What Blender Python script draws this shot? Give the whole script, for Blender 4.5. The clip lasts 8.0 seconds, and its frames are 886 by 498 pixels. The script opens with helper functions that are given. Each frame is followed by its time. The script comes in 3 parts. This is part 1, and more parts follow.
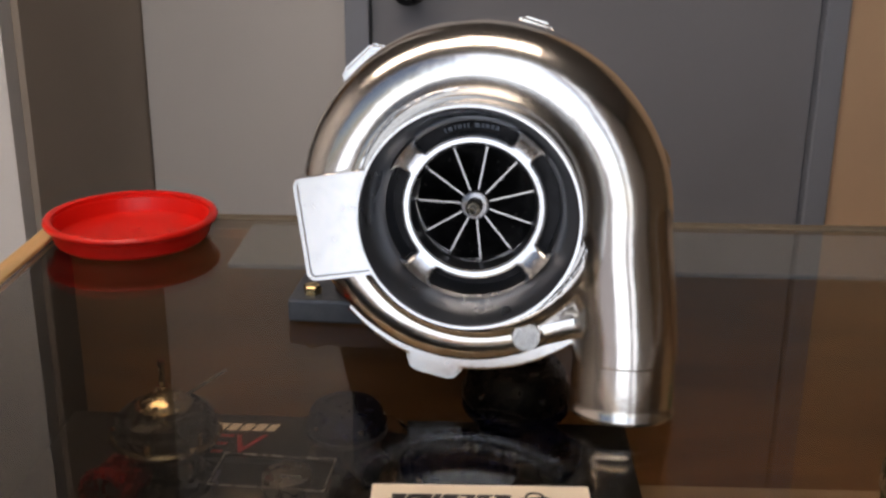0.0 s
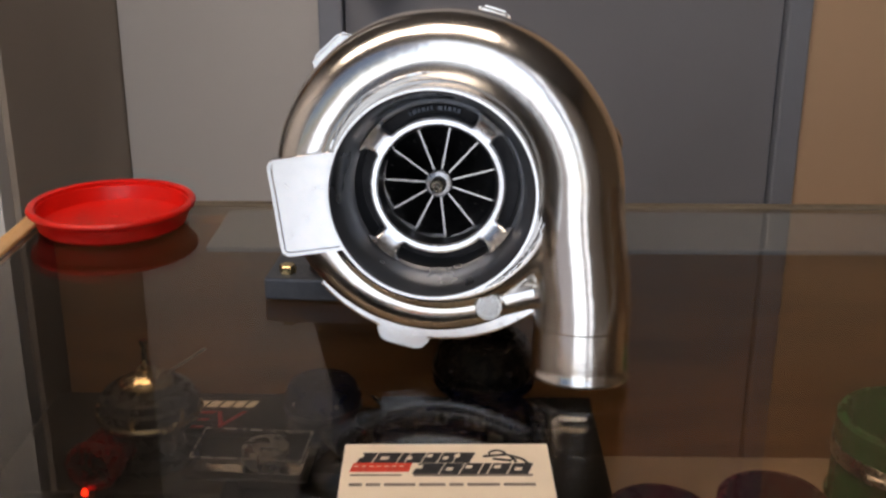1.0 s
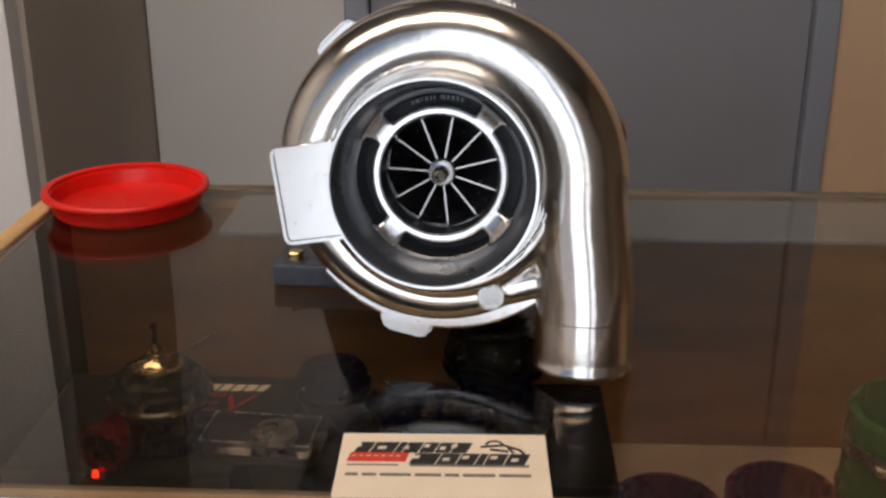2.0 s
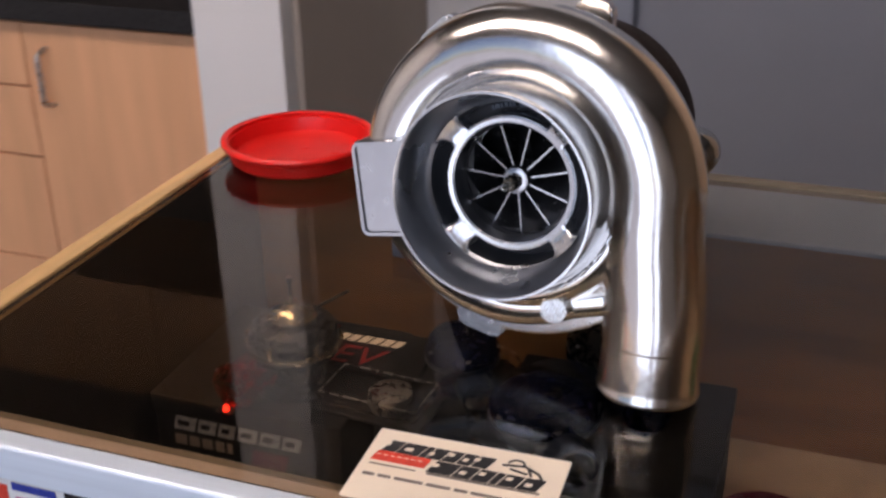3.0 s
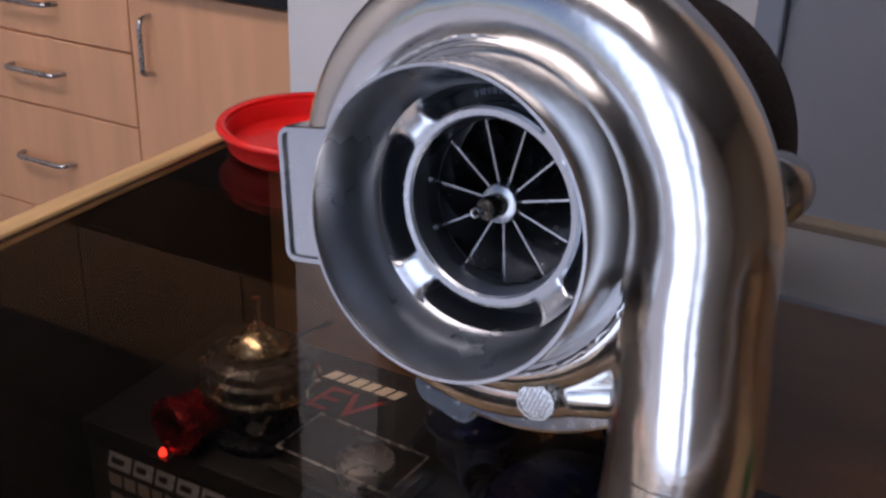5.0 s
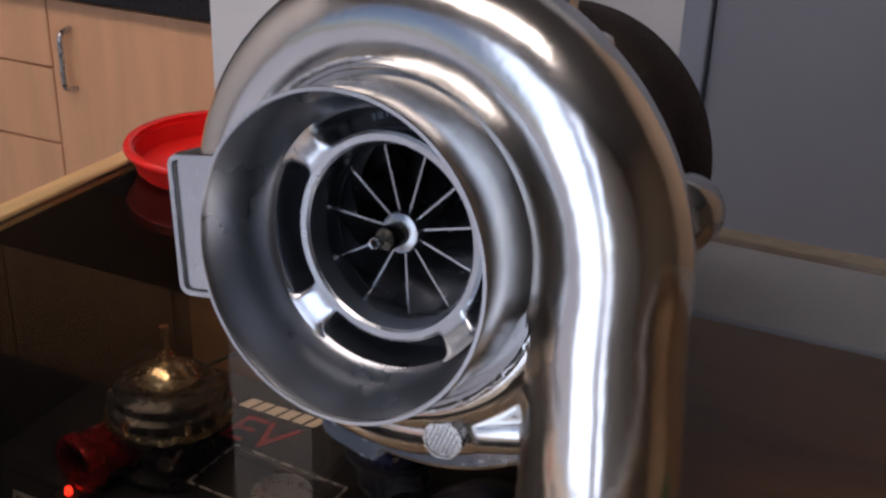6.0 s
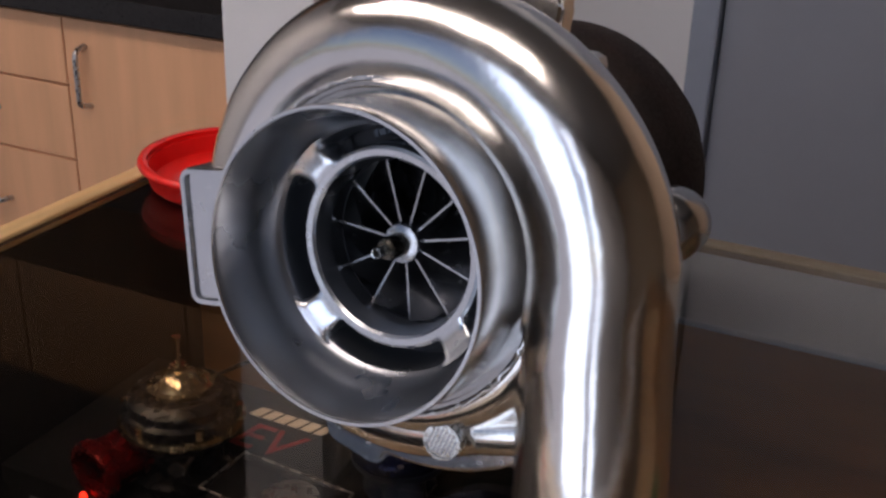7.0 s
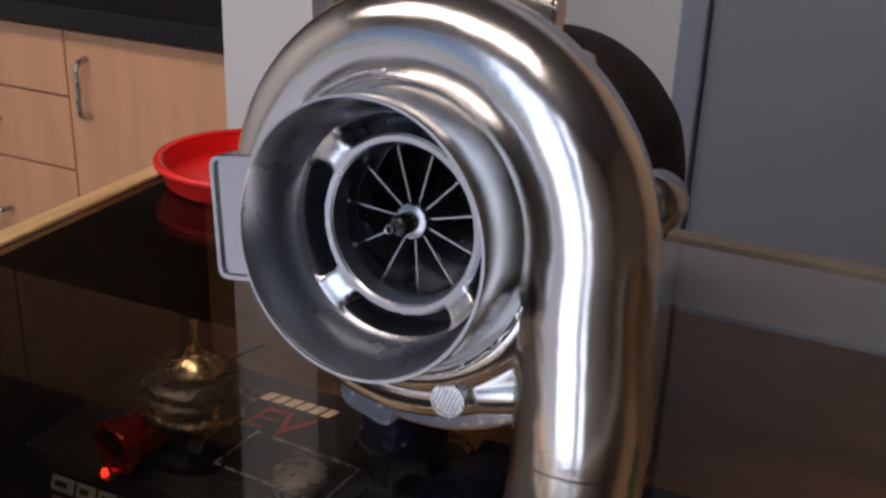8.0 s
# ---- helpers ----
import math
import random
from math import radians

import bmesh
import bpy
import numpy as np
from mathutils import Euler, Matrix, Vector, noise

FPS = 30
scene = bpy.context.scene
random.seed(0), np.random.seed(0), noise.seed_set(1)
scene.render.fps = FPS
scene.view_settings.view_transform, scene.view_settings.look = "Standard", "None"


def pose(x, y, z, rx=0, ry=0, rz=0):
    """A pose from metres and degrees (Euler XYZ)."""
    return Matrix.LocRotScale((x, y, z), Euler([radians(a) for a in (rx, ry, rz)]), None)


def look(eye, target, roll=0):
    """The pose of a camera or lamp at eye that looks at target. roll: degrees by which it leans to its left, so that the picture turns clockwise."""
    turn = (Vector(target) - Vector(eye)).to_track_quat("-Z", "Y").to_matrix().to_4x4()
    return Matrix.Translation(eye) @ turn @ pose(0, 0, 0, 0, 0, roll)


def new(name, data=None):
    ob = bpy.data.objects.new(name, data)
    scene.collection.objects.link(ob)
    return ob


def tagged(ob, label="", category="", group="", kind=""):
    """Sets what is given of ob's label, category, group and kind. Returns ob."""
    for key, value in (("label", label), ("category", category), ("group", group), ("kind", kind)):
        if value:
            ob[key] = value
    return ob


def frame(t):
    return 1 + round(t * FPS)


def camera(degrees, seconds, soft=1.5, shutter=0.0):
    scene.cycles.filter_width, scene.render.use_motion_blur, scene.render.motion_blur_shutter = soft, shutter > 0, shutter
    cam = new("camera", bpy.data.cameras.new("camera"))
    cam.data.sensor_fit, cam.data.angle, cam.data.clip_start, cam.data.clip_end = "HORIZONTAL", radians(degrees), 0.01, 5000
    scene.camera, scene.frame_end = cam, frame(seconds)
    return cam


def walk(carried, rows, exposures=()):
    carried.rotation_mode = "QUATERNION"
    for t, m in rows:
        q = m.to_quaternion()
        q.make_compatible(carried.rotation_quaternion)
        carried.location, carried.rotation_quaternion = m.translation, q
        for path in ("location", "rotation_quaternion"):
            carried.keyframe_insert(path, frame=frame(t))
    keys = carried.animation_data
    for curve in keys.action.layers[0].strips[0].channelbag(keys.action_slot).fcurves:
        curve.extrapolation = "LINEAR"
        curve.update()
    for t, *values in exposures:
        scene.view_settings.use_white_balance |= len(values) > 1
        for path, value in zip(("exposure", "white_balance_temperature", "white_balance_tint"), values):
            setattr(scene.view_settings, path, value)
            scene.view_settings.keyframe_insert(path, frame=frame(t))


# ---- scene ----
cam = camera(43.5, 8.0, soft=2.6, shutter=0.4)
EXPOSURE = [(0.0, -0.33, 7400, 21), (1.3, -0.35, 7400, 21), (2.5, -0.15, 7200, 19), (3.2, 0.02, 6300, 29), (4.2, 0.10, 5750, 32), (5.5, -0.35, 6200, 24), (8.0, -0.35, 6450, 24)]
PATH = [
    (0, (-0.004, -0.351, 1.243), (-0.066, 1.537, 0.588), 0.5),
    (0.5, (0.0, -0.376, 1.245), (-0.048, 1.51, 0.582), 0.0),
    (1, (0.003, -0.383, 1.245), (-0.021, 1.503, 0.58), 0.1),
    (2.5, (0.05, -0.374, 1.261), (-0.169, 1.463, 0.499), -0.5),
    (3, (0.127, -0.341, 1.294), (-0.487, 1.358, 0.435), -0.9),
    (3.5, (0.226, -0.317, 1.317), (-0.621, 1.245, 0.398), -0.6),
    (3.6, (0.237, -0.310, 1.319), (-0.657, 1.220, 0.392), -1.2),
    (4, (0.223, -0.274, 1.31), (-0.739, 1.216, 0.385), -1.8),
    (4.2, (0.198, -0.248, 1.293), (-0.726, 1.286, 0.402), -0.6),
    (5.3, (0.125, -0.152, 1.228), (-0.68, 1.477, 0.391), 2.4),
    (5.5, (0.129, -0.147, 1.229), (-0.629, 1.51, 0.406), 2.3),
    (6, (0.133, -0.146, 1.234), (-0.617, 1.508, 0.400), 2.1),
    (6.5, (0.137, -0.151, 1.235), (-0.626, 1.507, 0.416), 1.9),
    (7, (0.143, -0.158, 1.239), (-0.633, 1.498, 0.43), 1.8),
    (7.5, (0.151, -0.172, 1.244), (-0.629, 1.489, 0.448), 1.9),
    (8, (0.156, -0.197, 1.242), (-0.611, 1.477, 0.46), 2.0),
]
walk(cam, [(t, look(eye, target, roll)) for t, eye, target, roll in PATH], EXPOSURE)

# ---- world and light ----
world = bpy.data.worlds.new("sky")
scene.world = world
world.use_nodes = True
sky = world.node_tree.nodes.new("ShaderNodeTexSky")
sky.sky_type, sky.sun_disc = "NISHITA", False
sky.sun_elevation, sky.sun_rotation = radians(48), radians(150)
world.node_tree.links.new(sky.outputs[0], world.node_tree.nodes["Background"].inputs[0])
world.node_tree.nodes["Background"].inputs[1].default_value = 0.085

sun = new("sun", bpy.data.lights.new("sun", "SUN"))
sun.data.energy, sun.data.angle, sun.data.color = 2.5, radians(0.6), (1.0, 0.95, 0.88)
sun.matrix_world = look((0, 0, 0), (1.0, -0.35, -1.1))


def area(name, place, target, width, height, watts, colour):
    lamp = new(name, bpy.data.lights.new(name, "AREA"))
    lamp.data.shape, lamp.data.size, lamp.data.size_y = "RECTANGLE", width, height
    lamp.data.energy, lamp.data.color = watts, colour
    lamp.matrix_world = look(place, target)
    return lamp


# daylight in the shop window behind the camera
area("window_light", (-0.20, -1.70, 1.35), (-0.20, 0.0, 1.35), 0.92, 2.45, 13.5, (0.72, 0.87, 1.0))
area("window_light", (0.60, -1.70, 1.35), (0.60, 0.0, 1.35), 0.22, 2.45, 3.2, (0.72, 0.87, 1.0))

# ---- materials ----


def material(name, colour, rough=0.5, metal=0.0, vary=0.12, scale=30.0, bump=0.0, bump_scale=200.0, rough_vary=0.1,
             colour2=None, stretch=(1, 1, 1), coat=0.0, spec=0.5):
    m = bpy.data.materials.new(name)
    m.use_nodes = True
    nt = m.node_tree
    b = nt.nodes["Principled BSDF"]
    link = nt.links.new
    tex = nt.nodes.new("ShaderNodeTexCoord")
    mp = nt.nodes.new("ShaderNodeMapping")
    mp.inputs["Scale"].default_value = stretch
    link(tex.outputs["Object"], mp.inputs[0])
    n1 = nt.nodes.new("ShaderNodeTexNoise")
    n1.inputs["Scale"].default_value, n1.inputs["Detail"].default_value = scale, 5
    n2 = nt.nodes.new("ShaderNodeTexNoise")
    n2.inputs["Scale"].default_value, n2.inputs["Detail"].default_value = bump_scale, 4
    link(mp.outputs[0], n1.inputs["Vector"])
    link(mp.outputs[0], n2.inputs["Vector"])
    mix = nt.nodes.new("ShaderNodeMix")
    mix.data_type = "RGBA"
    c2 = colour2 or tuple(c * (1 - 2.2 * vary) for c in colour)
    mix.inputs[6].default_value = (*colour, 1)
    mix.inputs[7].default_value = (*c2, 1)
    ramp = nt.nodes.new("ShaderNodeMapRange")
    ramp.inputs[1].default_value, ramp.inputs[2].default_value = 0.35, 0.7
    link(n1.outputs[0], ramp.inputs[0])
    link(ramp.outputs[0], mix.inputs[0])
    link(mix.outputs[2], b.inputs["Base Color"])
    rr = nt.nodes.new("ShaderNodeMapRange")
    rr.inputs[1].default_value, rr.inputs[2].default_value = 0.3, 0.7
    rr.inputs[3].default_value, rr.inputs[4].default_value = max(0.02, rough - rough_vary), min(1, rough + rough_vary)
    link(n2.outputs[0], rr.inputs[0])
    link(rr.outputs[0], b.inputs["Roughness"])
    b.inputs["Metallic"].default_value = metal
    b.inputs["Coat Weight"].default_value = coat
    b.inputs["Specular IOR Level"].default_value = spec
    if bump:
        bp = nt.nodes.new("ShaderNodeBump")
        bp.inputs["Strength"].default_value, bp.inputs["Distance"].default_value = bump, 0.0006
        link(n2.outputs[0], bp.inputs["Height"])
        link(bp.outputs[0], b.inputs["Normal"])
    return m


def glass(name, colour, rough=0.0, ior=1.5):
    m = bpy.data.materials.new(name)
    m.use_nodes = True
    b = m.node_tree.nodes["Principled BSDF"]
    b.inputs["Base Color"].default_value = (*colour, 1)
    b.inputs["Roughness"].default_value, b.inputs["IOR"].default_value = rough, ior
    b.inputs["Transmission Weight"].default_value = 1.0
    return m


def emitter(name, colour, strength):
    m = bpy.data.materials.new(name)
    m.use_nodes = True
    b = m.node_tree.nodes["Principled BSDF"]
    b.inputs["Base Color"].default_value = (*colour, 1)
    b.inputs["Emission Color"].default_value = (*colour, 1)
    b.inputs["Emission Strength"].default_value = strength
    return m


M = dict(
    polished=material("polished_aluminium", (0.86, 0.84, 0.81), 0.17, 1.0, 0.06, 18, 0.85, 38, 0.03),
    satin=material("satin_turned_aluminium", (0.52, 0.52, 0.52), 0.22, 1.0, 0.10, 22, 0.25, 60, 0.05),
    cast=material("cast_aluminium", (0.66, 0.67, 0.68), 0.36, 1.0, 0.08, 60, 0.12, 1500, 0.06),
    machined=material("machined_aluminium", (0.80, 0.82, 0.84), 0.24, 1.0, 0.04, 40, 0.0, 300, 0.04),
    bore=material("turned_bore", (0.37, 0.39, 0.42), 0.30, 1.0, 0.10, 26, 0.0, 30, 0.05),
    wheel=material("billet_wheel", (0.50, 0.50, 0.51), 0.24, 1.0, 0.05, 60, 0.0, 300, 0.04),
    # near-black colour carries the shade down in the inlet slot
    slot=material("shaded_cavity", (0.05, 0.05, 0.055), 0.6, 0.5, 0.2, 80, 0.3, 500),
    steel=material("zinc_steel", (0.62, 0.63, 0.62), 0.25, 1.0, 0.1, 120, 0.2, 600),
    iron=material("cast_iron", (0.011, 0.0075, 0.007), 0.75, 0.0, 0.2, 70, 0.5, 700, 0.15, colour2=(0.020, 0.011, 0.009), spec=0.25),
    flange=material("bare_flange", (0.10, 0.115, 0.14), 0.42, 0.6, 0.15, 60, 0.3, 500),
    brass=material("brass", (0.72, 0.55, 0.28), 0.25, 1.0, 0.1, 90),
    case_wood=material("case_ply", (0.27, 0.135, 0.055), 0.55, 0, 0.2, 9, 0.2, 120, stretch=(1, 1, 6)),
    trim_wood=material("trim_oak", (0.74, 0.47, 0.21), 0.45, 0, 0.15, 12, 0.25, 150, stretch=(6, 0.7, 6)),
    trim_dark=material("olive_trim", (0.17, 0.14, 0.10), 0.6, 0, 0.12, 14, 0.2, 150),
    shelf=material("shelf_laminate", (0.55, 0.43, 0.31), 0.5, 0, 0.15, 20, 0.15, 200),
    deck=material("pale_laminate", (0.19, 0.25, 0.35), 0.4, 0, 0.06, 10, 0.1, 200),
    alu_trim=material("brushed_trim", (0.78, 0.89, 1.0), 0.40, 0.35, 0.05, 20, 0.2, 300, stretch=(0.3, 8, 8)),
    taupe=material("glazing_strip", (0.55, 0.46, 0.40), 0.5, 0, 0.1, 30),
    black=material("black_panel", (0.018, 0.014, 0.012), 0.3, 0, 0.2, 30),
    card=material("card_stock", (0.88, 0.77, 0.62), 0.6, 0, 0.03, 40, 0.1, 900),
    ink=material("black_ink", (0.018, 0.017, 0.018), 0.5, 0, 0.1, 300),
    # white print on the cartons, darker than white_ink
    print_white=material("grey_white_print", (0.32, 0.33, 0.34), 0.5, 0, 0.2, 200),
    print_red=material("dull_red_print", (0.46, 0.02, 0.02), 0.5, 0, 0.15, 200),
    red_ink=material("red_ink", (0.75, 0.06, 0.03), 0.5, 0, 0.1, 300),
    grey_ink=material("grey_ink", (0.22, 0.18, 0.15), 0.6, 0, 0.1, 300),
    blue_ink=material("blue_ink", (0.03, 0.05, 0.35), 0.5, 0, 0.1, 300),
    pink_ink=material("pink_ink", (0.65, 0.16, 0.28), 0.5, 0, 0.1, 300),
    yellow_ink=material("yellow_ink", (0.85, 0.65, 0.05), 0.5, 0, 0.1, 300),
    purple_ink=material("purple_ink", (0.10, 0.03, 0.22), 0.5, 0, 0.1, 300),
    navy_ink=material("navy_ink", (0.03, 0.05, 0.14), 0.5, 0, 0.1, 300),
    white_ink=material("white_ink", (0.78, 0.78, 0.76), 0.5, 0, 0.05, 300),
    red=material("red_plastic", (0.86, 0.016, 0.009), 0.36, 0, 0.05, 20, 0.0, 250, 0.05, coat=0.15),
    red_ano=material("red_anodised", (0.15, 0.006, 0.007), 0.25, 0.7, 0.1, 60),
    blue_ano=material("blue_anodised", (0.010, 0.020, 0.085), 0.22, 0.8, 0.15, 50),
    navy=material("navy_body", (0.02, 0.03, 0.06), 0.35, 0.4, 0.2, 60),
    black_metal=material("black_metal", (0.025, 0.026, 0.028), 0.28, 0.5, 0.2, 60),
    dark_steel=material("dark_steel", (0.16, 0.14, 0.11), 0.25, 1.0, 0.15, 60),
    gold=material("pale_steel", (0.66, 0.56, 0.38), 0.22, 1.0, 0.1, 60),
    box=material("black_carton", (0.013, 0.013, 0.014), 0.6, 0, 0.2, 40, 0.1, 400, spec=0.2),
    maroon=material("maroon_silicone", (0.11, 0.012, 0.03), 0.28, 0, 0.2, 50, coat=0.4),
    green=material("green_silicone", (0.02, 0.14, 0.05), 0.25, 0, 0.2, 50, coat=0.4),
    wall=material("cool_wall_paint", (0.60, 0.61, 0.63), 0.75, 0, 0.03, 3, 0.25, 300),
    wall_white=material("white_wall_paint", (0.80, 0.78, 0.76), 0.7, 0, 0.02, 3, 0.25, 300),
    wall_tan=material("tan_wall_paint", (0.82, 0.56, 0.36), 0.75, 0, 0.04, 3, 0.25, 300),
    wall_grey=material("taupe_wall", (0.47, 0.40, 0.33), 0.75, 0, 0.04, 3, 0.25, 300),
    wall_brown=material("brown_wall_paint", (0.21, 0.145, 0.085), 0.7, 0, 0.05, 3, 0.25, 300),
    wall_dark=material("dark_backsplash", (0.055, 0.045, 0.042), 0.45, 0, 0.1, 5, 0.1, 120),
    door=material("grey_door_paint", (0.30, 0.315, 0.355), 0.5, 0, 0.04, 4, 0.15, 250),
    door_frame=material("blue_grey_frame", (0.31, 0.345, 0.41), 0.5, 0, 0.04, 6, 0.15, 250),
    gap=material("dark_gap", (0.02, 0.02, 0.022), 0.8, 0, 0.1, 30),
    maple=material("maple_laminate", (0.90, 0.48, 0.255), 0.5, 0, 0.06, 3, 0.06, 150, stretch=(7, 7, 0.8)),
    # wall cabinet wood, darkened in colour because less light reaches it
    dimmed_wood=material("dimmed_wood", (0.30, 0.145, 0.055), 0.5, 0, 0.12, 3, 0.06, 150, stretch=(7, 7, 0.8)),
    counter=material("black_counter", (0.02, 0.019, 0.02), 0.35, 0, 0.3, 120),
    nickel=material("satin_nickel", (0.55, 0.54, 0.54), 0.3, 1.0, 0.06, 60),
    floor=material("dark_floor", (0.035, 0.04, 0.055), 0.55, 0, 0.2, 14, 0.2, 180),
    ceiling=material("ceiling_tile", (0.20, 0.18, 0.16), 0.9, 0, 0.08, 6),
    glass=glass("bronze_glass", (0.70, 0.61, 0.50), 0.0, 1.31),
    film=glass("clear_plastic", (0.97, 0.975, 0.98), 0.06, 1.12),
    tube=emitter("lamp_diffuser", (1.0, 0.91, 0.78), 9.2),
    led=emitter("red_led", (1.0, 0.03, 0.01), 5.0),
)

# ---- mesh helpers ----


def link_mesh(name, bm, mat, parent=None, label="", sharp=35):
    me = bpy.data.meshes.new(name)
    bmesh.ops.recalc_face_normals(bm, faces=bm.faces)
    bm.to_mesh(me)
    bm.free()
    round_ = [p.use_smooth for p in me.polygons]
    me.set_sharp_from_angle(angle=radians(sharp))
    for p, flag in zip(me.polygons, round_):
        p.use_smooth = flag
    me.materials.append(mat)
    ob = new(name, me)
    if parent:
        ob.parent = parent
    if label:
        ob["label"] = label
    return ob


def part(name, bm, mat, parent, label="", sharp=35):
    return link_mesh(name, bm, mat, parent, label, sharp)


def thing(name, label, category, group="", m=None):
    ob = new(name)
    ob.empty_display_size = 0.05
    tagged(ob, label, category, group)
    if m is not None:
        ob.matrix_world = m
    return ob


def box(x0, x1, y0, y1, z0, z1, bevel=0.0, bm=None, segments=2):
    target = bm or bmesh.new()
    b = bmesh.new() if bm else target
    bmesh.ops.create_cube(b, size=1)
    bmesh.ops.transform(b, matrix=Matrix.Translation(((x0 + x1) / 2, (y0 + y1) / 2, (z0 + z1) / 2))
                        @ Matrix.Diagonal((x1 - x0, y1 - y0, z1 - z0, 1)), verts=b.verts)
    if bevel:
        bmesh.ops.bevel(b, geom=b.edges[:], offset=bevel, segments=segments, profile=0.5, affect="EDGES")
    if bm:
        join(bm, b)
    return target


def join(bm, other):
    me = bpy.data.meshes.new("joined")
    other.to_mesh(me)
    other.free()
    bm.from_mesh(me)
    bpy.data.meshes.remove(me)


def lathe(profile, n=96, axis="Y", closed=False, start=0.0, sweep=360.0):
    """Turns (radius, along) pairs about an axis."""
    bm = bmesh.new()
    full = abs(sweep - 360) < 1e-6
    rings = []
    steps = n if full else n + 1
    for k in range(steps):
        a = radians(start + sweep * k / n)
        row = []
        for r, h in profile:
            p = (r * math.cos(a), h, r * math.sin(a)) if axis == "Y" else (r * math.cos(a), r * math.sin(a), h)
            row.append(bm.verts.new(p))
        rings.append(row)
    m = len(profile)
    for k in range(n):
        a, b = rings[k], rings[(k + 1) % steps]
        for i in range(m if closed else m - 1):
            j = (i + 1) % m
            bm.faces.new((a[i], a[j], b[j], b[i])).smooth = True
    if not full and closed:
        bm.faces.new(rings[0])
        bm.faces.new(rings[-1])
    bmesh.ops.remove_doubles(bm, verts=bm.verts, dist=1e-6)
    return bm


def sweep(points, radii, side=(0, 1, 0), n=48, cap=True, squash=1.0):
    """A tube of changing radius along points that lie in the plane across side."""
    bm = bmesh.new()
    pts = [Vector(p) for p in points]
    s = Vector(side).normalized()
    rings = []
    for i, p in enumerate(pts):
        t = (pts[min(i + 1, len(pts) - 1)] - pts[max(i - 1, 0)]).normalized()
        out = t.cross(s).normalized()
        rings.append([bm.verts.new(p + radii[i] * (math.cos(2 * math.pi * k / n) * out + squash * math.sin(2 * math.pi * k / n) * s)) for k in range(n)])
    for a, b in zip(rings, rings[1:]):
        for k in range(n):
            bm.faces.new((a[k], a[(k + 1) % n], b[(k + 1) % n], b[k])).smooth = True
    if cap:
        bm.faces.new(rings[0])
        bm.faces.new(rings[-1])
    return bm


def rod(p, q, r, n=20, bm=None):
    p, q = Vector(p), Vector(q)
    b = bmesh.new()
    bmesh.ops.create_cone(b, cap_ends=True, segments=n, radius1=r, radius2=r, depth=(q - p).length)
    for f in b.faces:
        f.smooth = n > 8
    turn = (q - p).to_track_quat("Z", "Y").to_matrix().to_4x4()
    bmesh.ops.transform(b, matrix=Matrix.Translation((p + q) / 2) @ turn, verts=b.verts)
    if bm:
        join(bm, b)
        return bm
    return b


def outline(points, depth, axis="Z"):
    """A flat plate: an outline in x, y pulled up by depth."""
    bm = bmesh.new()
    f = bm.faces.new([bm.verts.new((x, y, 0)) for x, y in points])
    ext = bmesh.ops.extrude_face_region(bm, geom=[f])
    bmesh.ops.translate(bm, vec=(0, 0, depth), verts=[v for v in ext["geom"] if isinstance(v, bmesh.types.BMVert)])
    if axis == "Y":
        bmesh.ops.transform(bm, matrix=pose(0, 0, 0, 90, 0, 0), verts=bm.verts)
    return bm


def rounded(w, h, r, n=5, cx=0.0, cy=0.0):
    out = []
    for sx, sy, a0 in ((1, 1, 0), (-1, 1, 90), (-1, -1, 180), (1, -1, 270)):
        for k in range(n + 1):
            a = radians(a0 + 90 * k / n)
            out.append((cx + sx * (w / 2 - r) + r * math.cos(a), cy + sy * (h / 2 - r) + r * math.sin(a)))
    return out


def moved(bm, m):
    bmesh.ops.transform(bm, matrix=m, verts=bm.verts)
    return bm


def structure(name, bm, mat, label, parent=None):
    ob = link_mesh(name, bm, mat, parent)
    if parent is None:
        tagged(ob, label, name.split("_")[0], kind="structure")
    elif label:
        ob["label"] = label
    return ob


# ---- the room ----
FLOOR_X0, FLOOR_X1, FLOOR_Y0, FLOOR_Y1, TOP = -2.7, 2.7, -1.75, 1.87, 2.8
structure("floor", box(FLOOR_X0, FLOOR_X1, FLOOR_Y0, FLOOR_Y1, -0.05, 0), M["floor"], "dark blue-grey shop floor")
structure("ceiling", box(FLOOR_X0, FLOOR_X1, FLOOR_Y0, FLOOR_Y1, TOP, TOP + 0.05), M["ceiling"], "dark taupe ceiling above the shop")
structure("wall_west", box(FLOOR_X0 - 0.1, FLOOR_X0, FLOOR_Y0, FLOOR_Y1, 0, TOP), M["wall_white"], "plain off-white painted side wall")
structure("wall_east", box(FLOOR_X1, FLOOR_X1 + 0.1, FLOOR_Y0, FLOOR_Y1, 0, TOP), M["wall_brown"], "plain brown painted side wall")
structure("wall_north", box(FLOOR_X0, -0.765, FLOOR_Y1, FLOOR_Y1 + 0.1, 0, TOP), M["wall_dark"], "painted wall behind the maple base cabinets")
structure("wall_door_left", box(-0.60, -0.2265, 1.605, 1.70, 0, TOP), M["wall_white"], "off-white painted wall beside the grey door")
structure("wall_door_right", box(0.582, FLOOR_X1, 1.463, 1.60, 0, TOP), M["wall_tan"], "tan painted wall beside the grey door")
structure("wall_above_door", box(-0.2265, 0.582, 1.463, 1.60, 2.09, TOP), M["wall_white"], "painted wall over the grey door")
# short wall: taupe along its side, paler on its end face
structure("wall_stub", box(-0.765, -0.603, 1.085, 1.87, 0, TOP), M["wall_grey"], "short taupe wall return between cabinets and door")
structure("wall_stub_end", box(-0.755, -0.612, 1.045, 1.084, 0, TOP), M["wall_white"], "white end of the short wall")
